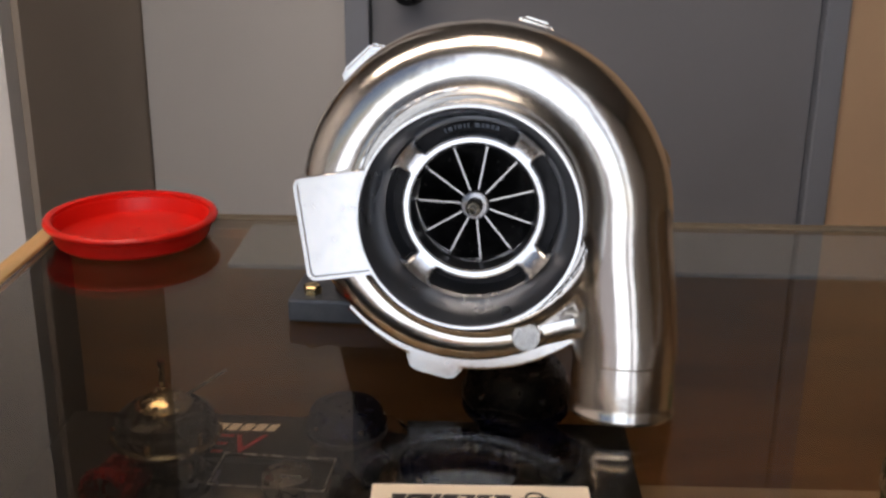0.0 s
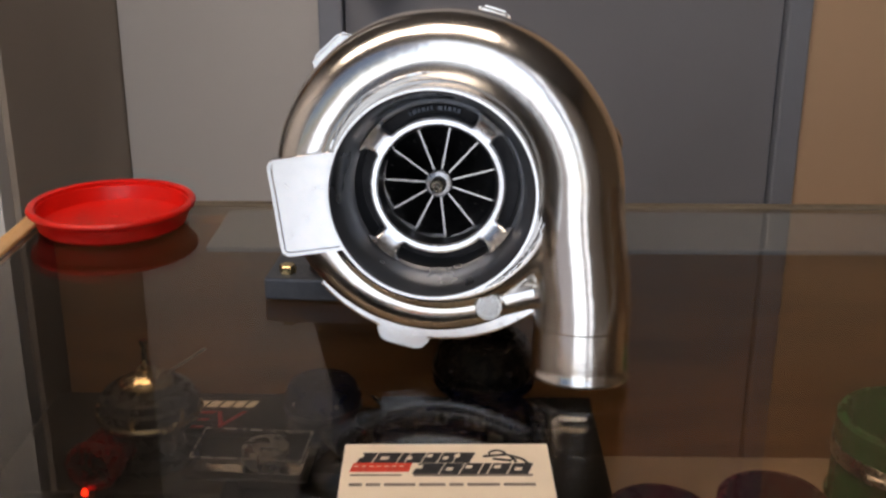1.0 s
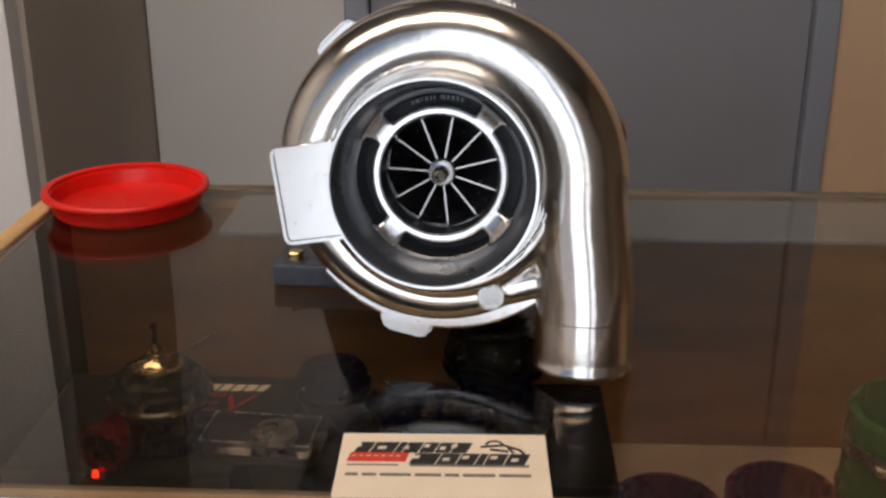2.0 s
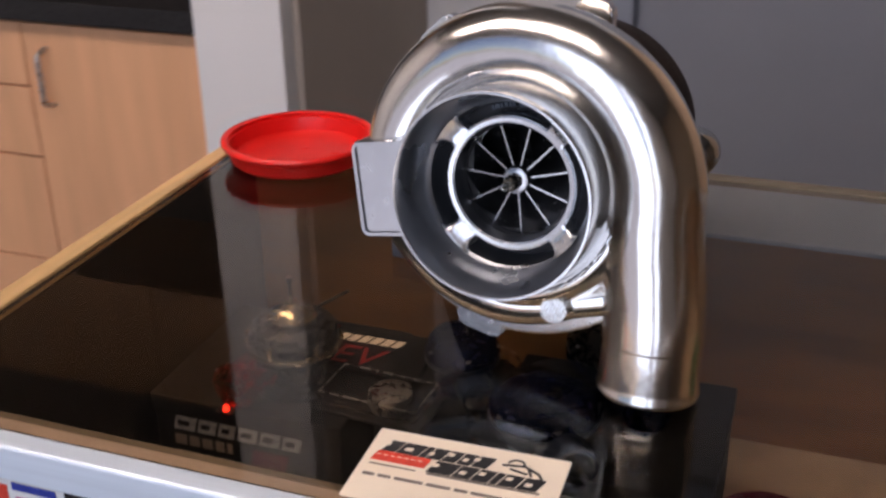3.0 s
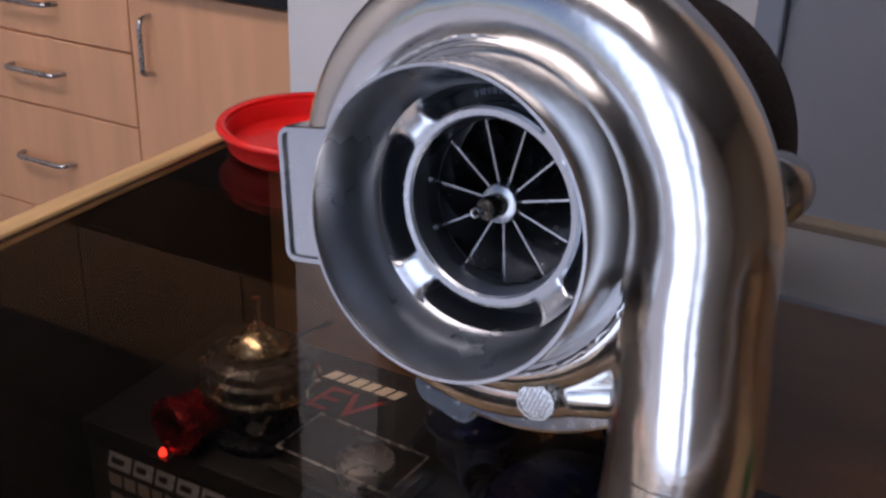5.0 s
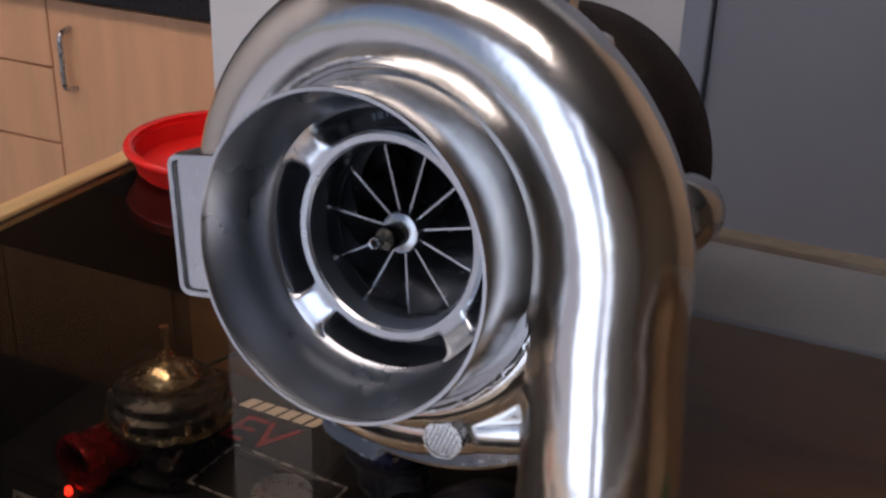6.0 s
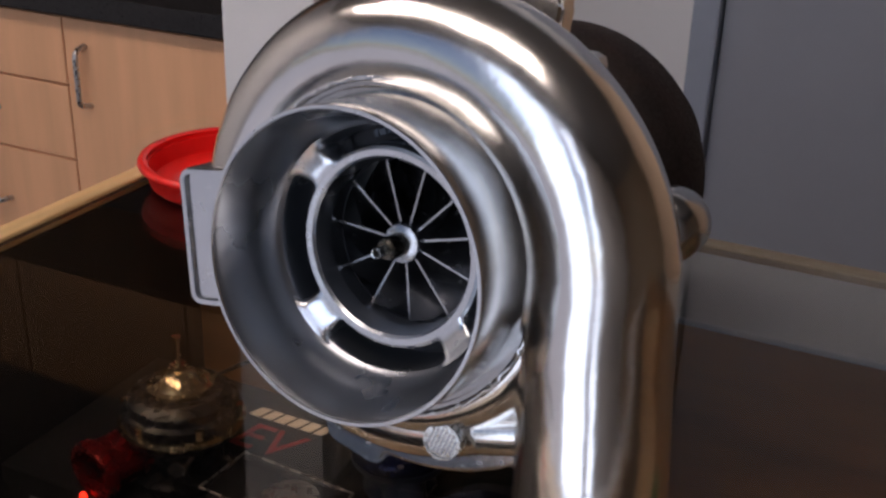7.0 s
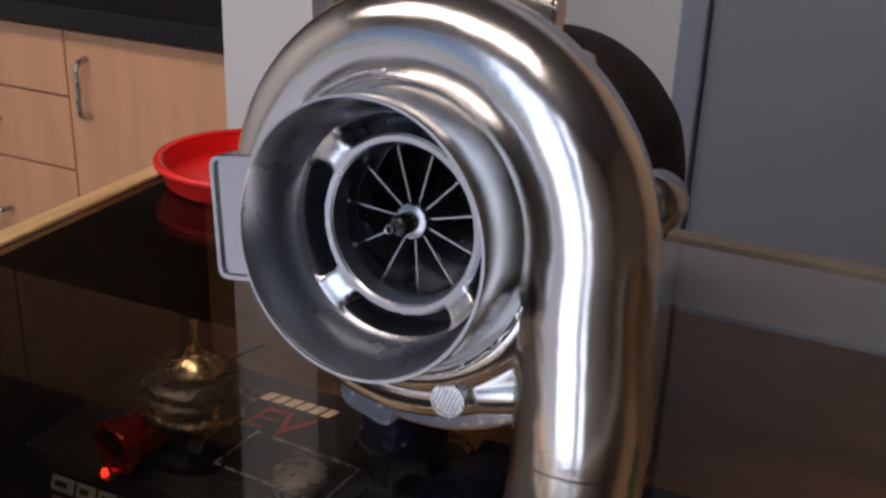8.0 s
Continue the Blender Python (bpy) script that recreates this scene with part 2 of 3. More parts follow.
# front wall with the shop window
structure("wall_south_left", box(FLOOR_X0, -2.5, FLOOR_Y0 - 0.1, FLOOR_Y0, 0, TOP), M["wall"], "shop front wall at the window's far end")
structure("wall_south_right", box(0.78, FLOOR_X1, FLOOR_Y0 - 0.1, FLOOR_Y0, 0, TOP), M["wall"], "shop front wall beside the large window")
structure("wall_south_sill", box(-2.5, 0.78, FLOOR_Y0 - 0.1, FLOOR_Y0, 0, 0.10), M["wall"], "low wall under the shop windows")
structure("wall_south_head", box(-2.5, 0.78, FLOOR_Y0 - 0.1, FLOOR_Y0, 2.60, TOP), M["wall"], "wall above the shop windows")
win = tagged(new("window_1"), "aluminium framed shop window letting in daylight", "window", kind="structure")
for x in (-2.48, -0.83, 0.38, 0.76):
    part("window_frame", box(x - 0.02, x + 0.02, FLOOR_Y0 - 0.07, FLOOR_Y0 - 0.03, 0.10, 2.60, 0.003), M["alu_trim"], win)
for z in (0.12, 2.58):
    part("window_frame", box(-2.46, 0.74, FLOOR_Y0 - 0.07, FLOOR_Y0 - 0.03, z - 0.02, z + 0.02, 0.003), M["alu_trim"], win)
structure("ground", box(-60, 60, -80, FLOOR_Y0 - 0.1, -0.3, -0.1), M["wall"], "pale concrete forecourt outside the shop window")

# grey door in its steel frame
door = tagged(new("door_1"), "flat grey painted steel door, closed", "door", kind="structure")
part("door_leaf", box(-0.1838, 0.5400, 1.478, 1.522, 0.012, 2.04, 0.002), M["door"], door)
for x0, x1 in ((-0.2255, -0.186), (0.542, 0.581)):
    part("door_frame", box(x0, x1, 1.455, 1.62, 0, 2.085, 0.003), M["door_frame"], door, "blue-grey steel frame")
part("door_frame", box(-0.186, 0.542, 1.455, 1.56, 2.046, 2.085, 0.003), M["door_frame"], door, "blue-grey steel frame")
part("door_stop", box(-0.1855, 0.5415, 1.528, 1.552, 0.0, 2.045), M["gap"], door)
part("door_knob", moved(lathe([(0.0, -0.058), (0.016, -0.058), (0.024, -0.05), (0.026, -0.04), (0.02, -0.03), (0.010, -0.024), (0.010, -0.006), (0.028, -0.004), (0.03, 0.0), (0, 0)], 40), Matrix.Translation((-0.122, 1.478, 1.055))), M["black_metal"], door, "dark round door knob")

# ---- maple base cabinets ----
CY = 1.26


def bow_handle(parent, x, z, length, upright):
    h = length / 2
    pts = []
    for k in range(25):
        u = -1 + k / 12
        pts.append((u * h, -0.026 * (1 - abs(u) ** 14) - 0.002))
    path = [(x, CY + d, z + a) if upright else (x + a, CY + d, z) for a, d in pts]
    bm = sweep(path, [0.0048] * len(path), (1, 0, 0) if upright else (0, 0, 1), 12)
    return part("handle", bm, M["nickel"], parent, "satin nickel bow handle")


def cabinet(x0, x1, fronts, label):
    cab = thing("base_cabinet", label, "cabinet", "base cabinets along the wall")
    part("body", box(x0, x1, CY + 0.022, 1.86, 0.10, 0.829), M["maple"], cab)
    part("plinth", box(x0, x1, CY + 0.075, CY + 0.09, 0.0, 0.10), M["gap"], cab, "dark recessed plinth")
    for name, a, b, z0, z1, hx, hz, upright in fronts:
        f = part(name, box(a + 0.002, b - 0.002, CY, CY + 0.02, z0 + 0.002, z1 - 0.002, 0.0012), M["maple"], cab)
        if hx is not None:
            bow_handle(f, hx, hz, 0.105 if upright else 0.135, upright)
    return cab


def drawers(x0, x1):
    mid = (x0 + x1) / 2
    return [("drawer", x0, x1, z0, z1, mid, (z0 + z1) / 2 + 0.006, False) for z0, z1 in ((0.698, 0.82), (0.560, 0.698), (0.342, 0.560), (0.105, 0.342))]


cabinet(-1.725, -1.252, drawers(-1.725, -1.252), "maple laminate drawer unit with satin bow handles")
cabinet(-1.252, -0.768, [("door", -1.252, -0.768, 0.105, 0.82, -1.203, 0.722, True)], "maple laminate base cabinet with one closed door")
cabinet(-2.17, -1.725, [("door", -2.17, -1.725, 0.105, 0.82, -2.12, 0.716, True)], "maple laminate base cabinet with a plain closed door")
cabinet(-2.64, -2.17, [("door", -2.64, -2.17, 0.105, 0.82, -2.22, 0.716, True)], "maple laminate base cabinet in the corner")
top = thing("worktop", "black laminate worktop along the maple cabinets", "worktop")
part("slab", box(-2.69, -0.768, CY - 0.020, 1.865, 0.830, 0.866), M["counter"], top)
part("front_edge", box(-2.69, -0.768, CY - 0.026, CY - 0.0203, 0.828, 0.8665, 0.002), M["counter"], top, "rounded black front edge")

# wall cabinets high over the worktop, their brown darkened for weaker light
def wall_cabinet(x0, x1):
    cab = thing("wall_cabinet", "wooden wall cabinet with a closed door, darkened to look less lit", "cabinet", "wall cabinets over the worktop")
    part("body", box(x0, x1, 1.542, 1.868, 1.84, 2.14), M["dimmed_wood"], cab)
    part("door", box(x0 + 0.002, x1 - 0.002, 1.52, 1.54, 1.842, 2.138, 0.0012), M["dimmed_wood"], cab)


for k in range(4):
    wall_cabinet(-2.68 + 0.478 * k, -2.204 + 0.478 * k)

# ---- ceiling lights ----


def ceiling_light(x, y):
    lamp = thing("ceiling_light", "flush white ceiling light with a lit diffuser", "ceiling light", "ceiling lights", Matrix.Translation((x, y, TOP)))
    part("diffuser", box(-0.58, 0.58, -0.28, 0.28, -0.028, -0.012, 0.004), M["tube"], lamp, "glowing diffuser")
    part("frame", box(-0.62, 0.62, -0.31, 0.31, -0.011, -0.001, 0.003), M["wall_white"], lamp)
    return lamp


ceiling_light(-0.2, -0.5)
# extra unseen light, added to brighten the cabinets and the left side
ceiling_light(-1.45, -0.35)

# ---- glass display case ----
X0, X1, Y0, Y1, G = -0.293, 1.10, -0.006, 0.408, 1.0
case = thing("display_case", "glass-topped display case with oak and aluminium edging", "display case")
pane = part("glass_top", box(X0 + 0.001, X1 - 0.001, Y0 + 0.001, Y1 - 0.004, G - 0.006, G), M["glass"], case, "lightly bronzed glass top")
pane.visible_shadow = False
part("side_trim", box(X0 - 0.014, X0, Y0 - 0.012, Y1 + 0.008, G - 0.010, G + 0.0015, 0.0015), M["trim_wood"], case, "oak edge strip")
part("side_trim", box(X1, X1 + 0.014, Y0 - 0.012, Y1 + 0.008, G - 0.05, G + 0.0015, 0.0015), M["trim_wood"], case, "oak edge strip")
part("back_trim", box(X0, X1, Y1 - 0.003, Y1 + 0.008, G - 0.05, G + 0.001, 0.001), M["trim_dark"], case, "olive-brown edge strip")
part("front_rail", box(X0 - 0.014, X1 + 0.014, Y0 - 0.012, Y0, 0.9815, G + 0.001, 0.0015), M["alu_trim"], case, "brushed aluminium front rail")
part("glazing_strip", box(X0, X1, Y0, 0.0065, 0.985, 0.9935), M["taupe"], case, "taupe strip under the glass edge")
part("glazing_strip", box(X0, X1, 0.0068, 0.0145, 0.982, 0.9905), M["trim_dark"], case, "olive-brown strip under the glass edge")
part("rear_deck", box(-0.166, X1 - 0.001, 0.322, 0.4045, 0.9895, 0.9932, 0.0008), M["deck"], case, "pale laminate strip under the glass")
part("back_panel", box(X0, X1, 0.385, Y1 - 0.0035, 0.0, 0.9890), M["case_wood"], case)
# left panel coloured near black to stand in for shade inside the case
part("side_panel", box(X0 - 0.012, X0, Y0, Y1, 0.0, G - 0.0105), M["gap"], case, "side panel with shade put into its dark colour")
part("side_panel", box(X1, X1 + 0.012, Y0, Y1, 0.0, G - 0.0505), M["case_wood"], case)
part("front_panel", box(X0 - 0.012, X1 + 0.012, Y0 - 0.008, Y0 - 0.002, 0.0, 0.981), M["black"], case, "dark front panel")
SHELF = 0.80
part("shelf", box(X0 + 0.001, X1 - 0.001, Y0, 0.3848, SHELF - 0.018, SHELF), M["shelf"], case, "beige laminate shelf")


def patch(name, x0, x1, y0, y1, z, mat, parent, slant=0.0, up=False, label=""):
    """A thin printed patch, flat or upright; slant leans it like italic print."""
    d = slant * (y1 - y0)
    pts = [(x0, y0), (x1, y0), (x1 + d, y1), (x0 + d, y1)]
    bm = outline(pts, 0.00025)
    if up:
        moved(bm, pose(0, z, 0, 90, 0, 0))
    else:
        moved(bm, Matrix.Translation((0, 0, z)))
    return part(name, bm, mat, parent, label)


# ---- business card ----
card = thing("business_card", "cream business card with bold black and red print on the glass", "card", m=pose(-0.0005, 0.0255, G + 0.0002, 0, 0, 1.2))
part("paper", moved(outline(rounded(0.089, 0.051, 0.0008, 2), 0.0004), Matrix.Translation((0, 0, 0))), M["card"], card)
ZC = 0.00045
for x, y0, y1, widths in ((-0.0385, 0.0094, 0.0176, (0.0068, 0.0105, 0.0036, 0.0070, 0.0068, 0.0068, 0.0075)), (-0.0145, 0.0002, 0.0086, (0.0115, 0.0085, 0.0080, 0.0038, 0.0085, 0.0092))):
    for k, w in enumerate(widths):
        patch("print_block", x, x + w - 0.0007, y0, y1, ZC, M["ink"], card, 0.34)
        if w > 0.005:
            low = y0 + (0.0022 if k % 2 else 0.0040)
            patch("print_slit", x + w * (0.30 if k % 3 else 0.02), x + w * (0.62 if k % 3 else 0.34), low, low + 0.0022, ZC + 0.0003, M["card"], card, 0.34)
        x += w
patch("red_block", -0.0410, -0.0160, 0.0020, 0.0090, ZC, M["red_ink"], card, 0.2)
for k in range(7):
    patch("print_line", -0.0392 + 0.0032 * k, -0.0374 + 0.0032 * k, 0.0058, 0.0061, ZC + 0.0003, M["card"], card)
patch("print_line", -0.0405, -0.0190, -0.0012, -0.0004, ZC, M["grey_ink"], card, 0.2)
x = -0.0405
for w in (0.007, 0.0075, 0.0145, 0.0125, 0.0075, 0.0150, 0.0148):
    patch("print_line", x, x + w - 0.0016, -0.0092, -0.0074, ZC, M["grey_ink"], card)
    x += w
patch("print_shadow", -0.014, 0.036, -0.0016, -0.0002, ZC, M["grey_ink"], card, 0.2)
emblem = bmesh.new()
for k in range(9):
    a, b = radians(20 * k), radians(20 * (k + 1))
    rod((0.022 + 0.0035 * math.cos(a), 0.0165 + 0.003 * math.sin(a), ZC), (0.022 + 0.0035 * math.cos(b), 0.0165 + 0.003 * math.sin(b), ZC), 0.0006, 6, emblem)
for p, q in (((0.016, 0.0145), (0.026, 0.0160)), ((0.026, 0.0160), (0.033, 0.0120)), ((0.033, 0.0120), (0.035, 0.0080)), ((0.020, 0.0125), (0.028, 0.0108)), ((0.028, 0.0140), (0.030, 0.0098))):
    rod((*p, ZC), (*q, ZC), 0.0007, 6, emblem)
part("emblem", emblem, M["ink"], card, "black line emblem")

# ---- stickers on the case front ----
FY = Y0 - 0.0085


def plate(st, points, depth, mat, name="backing"):
    bm = moved(outline(points, 0.00025), pose(0, FY - depth, 0, 90, 0, 0))
    return part(name, bm, mat, st)


st = thing("sticker", "white sticker with blue and red striped blocks on the dark front", "sticker", "stickers on the case front")
plate(st, [(-0.262, 0.905), (-0.186, 0.930), (-0.1765, 0.940), (-0.1765, 0.9812), (-0.262, 0.9812)], 0, M["white_ink"])
for x0, x1, z0, z1, mat in ((-0.2055, -0.181, 0.9742, 0.9785, "blue_ink"), (-0.2045, -0.181, 0.9684, 0.9704, "pink_ink"), (-0.2045, -0.181, 0.9655, 0.9672, "red_ink"), (-0.2045, -0.181, 0.9630, 0.9645, "blue_ink"),
                            (-0.218, -0.2085, 0.964, 0.976, "red_ink"), (-0.218, -0.2075, 0.946, 0.957, "blue_ink"), (-0.202, -0.188, 0.9550, 0.9565, "grey_ink"), (-0.199, -0.190, 0.9515, 0.9528, "grey_ink"), (-0.187, -0.183, 0.953, 0.957, "pink_ink"), (-0.203, -0.196, 0.938, 0.944, "purple_ink"), (-0.200, -0.188, 0.9335, 0.9348, "grey_ink")):
    plate(st, [(x0, z0), (x1, z0), (x1, z1), (x0, z1)], 0.0004, M[mat], "print_block")

st = thing("sticker", "black and white chequered motor oil sticker", "sticker", "stickers on the case front")
plate(st, [(-0.1575, 0.9665), (-0.1515, 0.9665), (-0.1515, 0.9590), (-0.1355, 0.9590), (-0.1355, 0.9545), (-0.0720, 0.9545), (-0.0720, 0.9728), (-0.1165, 0.9735), (-0.1185, 0.9785), (-0.1575, 0.9785)], 0, M["white_ink"])
for k in range(5):
    x = -0.1548 + 0.0071 * k
    plate(st, [(x, 0.9686), (x + 0.0056, 0.9686), (x + 0.0064, 0.9760), (x + 0.0008, 0.9760)], 0.0004, M["ink"], "print_block")
    plate(st, [(x + 0.0024, 0.9708), (x + 0.0040, 0.9708), (x + 0.0042, 0.9728), (x + 0.0026, 0.9728)], 0.0008, M["white_ink"], "print_slit")
for k in range(5):
    for i in range(4):
        if (k + i) % 2 == 0:
            x, z = -0.1495 + 0.0036 * k, 0.9603 + 0.0018 * i
            plate(st, [(x, z), (x + 0.0036, z), (x + 0.0038, z + 0.0018), (x + 0.0002, z + 0.0018)], 0.0004, M["navy_ink"], "chequer")
for k in range(6):
    x = -0.1320 + 0.0096 * k
    if k == 1:
        plate(st, [(x - 0.0008, 0.9580), (x + 0.0080, 0.9580), (x + 0.0095, 0.9745), (x + 0.0005, 0.9745)], 0.0004, M["yellow_ink"], "print_block")
    plate(st, [(x, 0.9600), (x + 0.0072, 0.9600), (x + 0.0082, 0.9702), (x + 0.0010, 0.9702)], 0.0008, M["purple_ink"] if k == 1 else M["ink"], "print_block")
    plate(st, [(x + 0.0032, 0.9640), (x + 0.0052, 0.9640), (x + 0.0055, 0.9668), (x + 0.0035, 0.9668)], 0.0012, M["white_ink"], "print_slit")
for k in range(4):
    x = -0.131 + 0.007 * k
    plate(st, [(x, 0.9558), (x + 0.0045, 0.9558), (x + 0.0045, 0.9580), (x, 0.9580)], 0.0004, M["grey_ink"], "print_block")

st = thing("sticker", "yellow sticker on the dark front panel", "sticker", "stickers on the case front")
plate(st, [(-0.172, 0.915), (-0.116, 0.915), (-0.116, 0.946), (-0.172, 0.946)], 0, M["yellow_ink"])
plate(st, [(-0.165, 0.925), (-0.123, 0.925), (-0.123, 0.937), (-0.165, 0.937)], 0.0004, M["ink"], "print_block")

# ---- red dish ----
tray = thing("plastic_dish", "bright red round shallow plastic dish on the glass", "dish", m=Matrix.Translation((-0.239, 0.360, G)))
part("base", lathe([(0.0, 0.0), (0.045, 0.0), (0.0490, 0.0008), (0.0510, 0.003), (0.0505, 0.0045), (0.0470, 0.0030), (0.0, 0.0028)], 96, "Z"), M["red"], tray, sharp=50)
part("wall", lathe([(0.0503, 0.0030), (0.0512, 0.0030), (0.0535, 0.0118), (0.0550, 0.0131), (0.0535, 0.0145), (0.0515, 0.0138), (0.0493, 0.0032)], 96, "Z"), M["red"], tray, sharp=50)
part("rim", lathe([(0.0527, 0.0128), (0.0550, 0.0125), (0.0571, 0.0139), (0.0578, 0.0158), (0.0568, 0.0176), (0.0543, 0.0180), (0.0523, 0.0170)], 96, "Z", closed=True), M["red"], tray, "rounded red rim", sharp=60)
for k, (a, r) in enumerate(((100, 0.012), (20, 0.026), (250, 0.020))):
    part("mould_mark", moved(lathe([(0.0, 0.0006), (0.0030, 0.0006), (0.0034, 0.0)], 20, "Z"), Matrix.Translation((r * math.cos(radians(a)), r * math.sin(radians(a)), 0.0029))), M["red"], tray)

# ---- turbocharger ----
TURBO = pose(-0.006, 0.121, 1.099) @ Matrix(((0.99675, 0.07999, 0.00995, 0), (-0.08061, 0.98911, 0.12298, 0), (0.0, -0.12339, 0.99236, 0), (0, 0, 0, 1)))
turbo = thing("turbocharger", "polished aluminium turbocharger with a dark iron turbine housing, on glass", "turbocharger", m=TURBO)
SY = 0.014                                     # middle plane of the scroll


def smooth(keys, v):
    xs = [k for k, _ in keys]
    i = max(0, min(len(xs) - 2, sum(v >= x for x in xs) - 1))
    u = max(0.0, min(1.0, (v - xs[i]) / (xs[i + 1] - xs[i])))

    def slope(j):
        a, b = max(0, j - 1), min(len(xs) - 1, j + 1)
        return (keys[b][1] - keys[a][1]) / (xs[b] - xs[a])
    h = xs[i + 1] - xs[i]
    p, q, m, n = keys[i][1], keys[i + 1][1], slope(i) * h, slope(i + 1) * h
    return (2 * u**3 - 3 * u**2 + 1) * p + (u**3 - 2 * u**2 + u) * m + (-2 * u**3 + 3 * u**2) * q + (u**3 - u**2) * n


OUTER = [(-30, 0.0735), (0, 0.0745), (45, 0.0765), (90, 0.0800), (135, 0.0808), (180, 0.0828), (225, 0.0848), (270, 0.0885)]
TUBE = [(-30, 0.0105), (0, 0.0125), (45, 0.0145), (90, 0.0168), (135, 0.0188), (180, 0.0206), (225, 0.0222), (270, 0.0236)]
points, radii = [], []
for k in range(101):
    a = -30 + 3 * k
    r = smooth(TUBE, a)
    c = smooth(OUTER, a) - r
    points.append((-c * math.sin(radians(a)), SY, -c * math.cos(radians(a))))
    radii.append(r)
x_end, z_end = 0.0705, -0.0680
c = points[-1][0]
for k in range(1, 21):
    u = k / 20
    points.append((c + (x_end - c) * (3 * u * u - 2 * u**3), SY, z_end * u))
    radii.append(0.0236 + (0.0240 - 0.0236) * u)
part("scroll", sweep(points, radii, n=72), M["polished"], turbo, "mirror-polished compressor scroll")
# outlet spigot: a shade slimmer, with a rolled bead
part("outlet", moved(lathe([(0.0239, 0.002), (0.0241, 0.0), (0.0240, -0.0006), (0.0234, -0.0010), (0.0234, -0.0014), (0.02345, -0.0030), (0.0239, -0.0200), (0.0240, -0.0235), (0.0246, -0.0245), (0.0247, -0.0258), (0.0243, -0.0268), (0.0225, -0.0271), (0.0218, -0.0265), (0.0215, 0.0)], 72, "Z"),
     Matrix.Translation((x_end, SY, z_end))), M["polished"], turbo, "polished outlet with a rolled bead")
# front of the cover, turned: snout, groove, fairing
part("inlet_snout", lathe([(0.0478, -0.0291), (0.0480, -0.0286), (0.0483, -0.0180), (0.0487, -0.0080), (0.0487, -0.0026), (0.0487, 0.0000)], 128), M["satin"], turbo, "turned inlet snout", sharp=25)
part("inlet_lip", lathe([(0.0464, -0.0287), (0.0467, -0.0293), (0.0478, -0.0293), (0.0480, -0.0288)], 128), M["machined"], turbo, "bright cut lip of the inlet", sharp=25)
part("snout_step", lathe([(0.0486, -0.0020), (0.0508, -0.0020), (0.0508, -0.0034), (0.0522, -0.0034), (0.0522, -0.0014)], 128), M["satin"], turbo, "turned step behind the snout", sharp=25)
part("cover_face", lathe([(0.0520, -0.0020), (0.0528, -0.0032), (0.0545, -0.0034), (0.0572, -0.0024), (0.0600, 0.0004), (0.0640, 0.0070), (0.0660, 0.0140), (0.0660, 0.0300), (0.03, 0.034)], 128), M["polished"], turbo)
bead = bmesh.new()
random.seed(4)
ring = []
for k in range(240):
    a = 2 * math.pi * k / 240
    q = []
    for i in range(6):
        b = 2 * math.pi * i / 6
        r = 0.00078 + 0.00036 * random.random()
        q.append(bead.verts.new(((0.0531 + r * math.cos(b)) * math.cos(a), -0.0036 + r * math.sin(b), (0.0531 + r * math.cos(b)) * math.sin(a))))
    ring.append(q)
for k in range(240):
    for i in range(6):
        p, q = ring[k], ring[(k + 1) % 240]
        bead.faces.new((p[i], p[(i + 1) % 6], q[(i + 1) % 6], q[i])).smooth = True
part("joint_bead", bead, M["machined"], turbo, "fine rough joint line", sharp=60)
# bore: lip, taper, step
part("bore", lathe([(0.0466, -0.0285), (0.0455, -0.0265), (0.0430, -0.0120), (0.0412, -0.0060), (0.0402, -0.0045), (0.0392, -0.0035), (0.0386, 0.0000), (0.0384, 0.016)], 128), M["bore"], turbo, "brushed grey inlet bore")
# slot floor coloured dark in place of the recess's shade
part("slot_floor", lathe([(0.0388, 0.015), (0.028, 0.015)], 96), M["slot"], turbo, "slot floor behind the ring, shade in its dark colour")
part("shroud_ring", lathe([(0.0284, 0.0000), (0.0292, -0.0010), (0.0312, -0.0012), (0.0322, -0.0004), (0.0326, 0.0010), (0.0326, 0.0150)], 128), M["machined"], turbo, "bright machined shroud ring")
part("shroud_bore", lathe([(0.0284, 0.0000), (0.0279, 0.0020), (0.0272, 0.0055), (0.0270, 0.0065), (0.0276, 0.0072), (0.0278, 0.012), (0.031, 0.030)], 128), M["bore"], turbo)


def strut(middle):
    """A web from the ring to the bore whose sides flare into both."""
    top = [(0.0312, -0.0013), (0.0324, -0.0014), (0.0338, -0.0017), (0.0352, -0.0023), (0.0366, -0.0030), (0.0380, -0.0038), (0.0390, -0.0046), (0.0400, -0.0052)]
    bm = bmesh.new()
    rows, low = [], []
    for i, (r, y) in enumerate(top):
        v = 2 * i / (len(top) - 1) - 1
        half = radians(9.8 + 5.5 * v**4)
        row = []
        for k in range(13):
            u = k / 6 - 1
            a = radians(middle) + u * half
            row.append(bm.verts.new((r * math.cos(a), y + 0.0011 * u**8, r * math.sin(a))))
        rows.append(row)
        low.append([bm.verts.new((row[k].co.x, 0.014, row[k].co.z)) for k in (0, 12)])
    for i in range(len(top) - 1):
        for k in range(12):
            bm.faces.new((rows[i][k], rows[i][k + 1], rows[i + 1][k + 1], rows[i + 1][k])).smooth = True
        for k, e in ((0, 0), (12, 1)):
            bm.faces.new((rows[i][k], rows[i + 1][k], low[i + 1][e], low[i][e])).smooth = True
    return part("strut", bm, M["machined"], turbo, "bright strut across the slot", sharp=60)


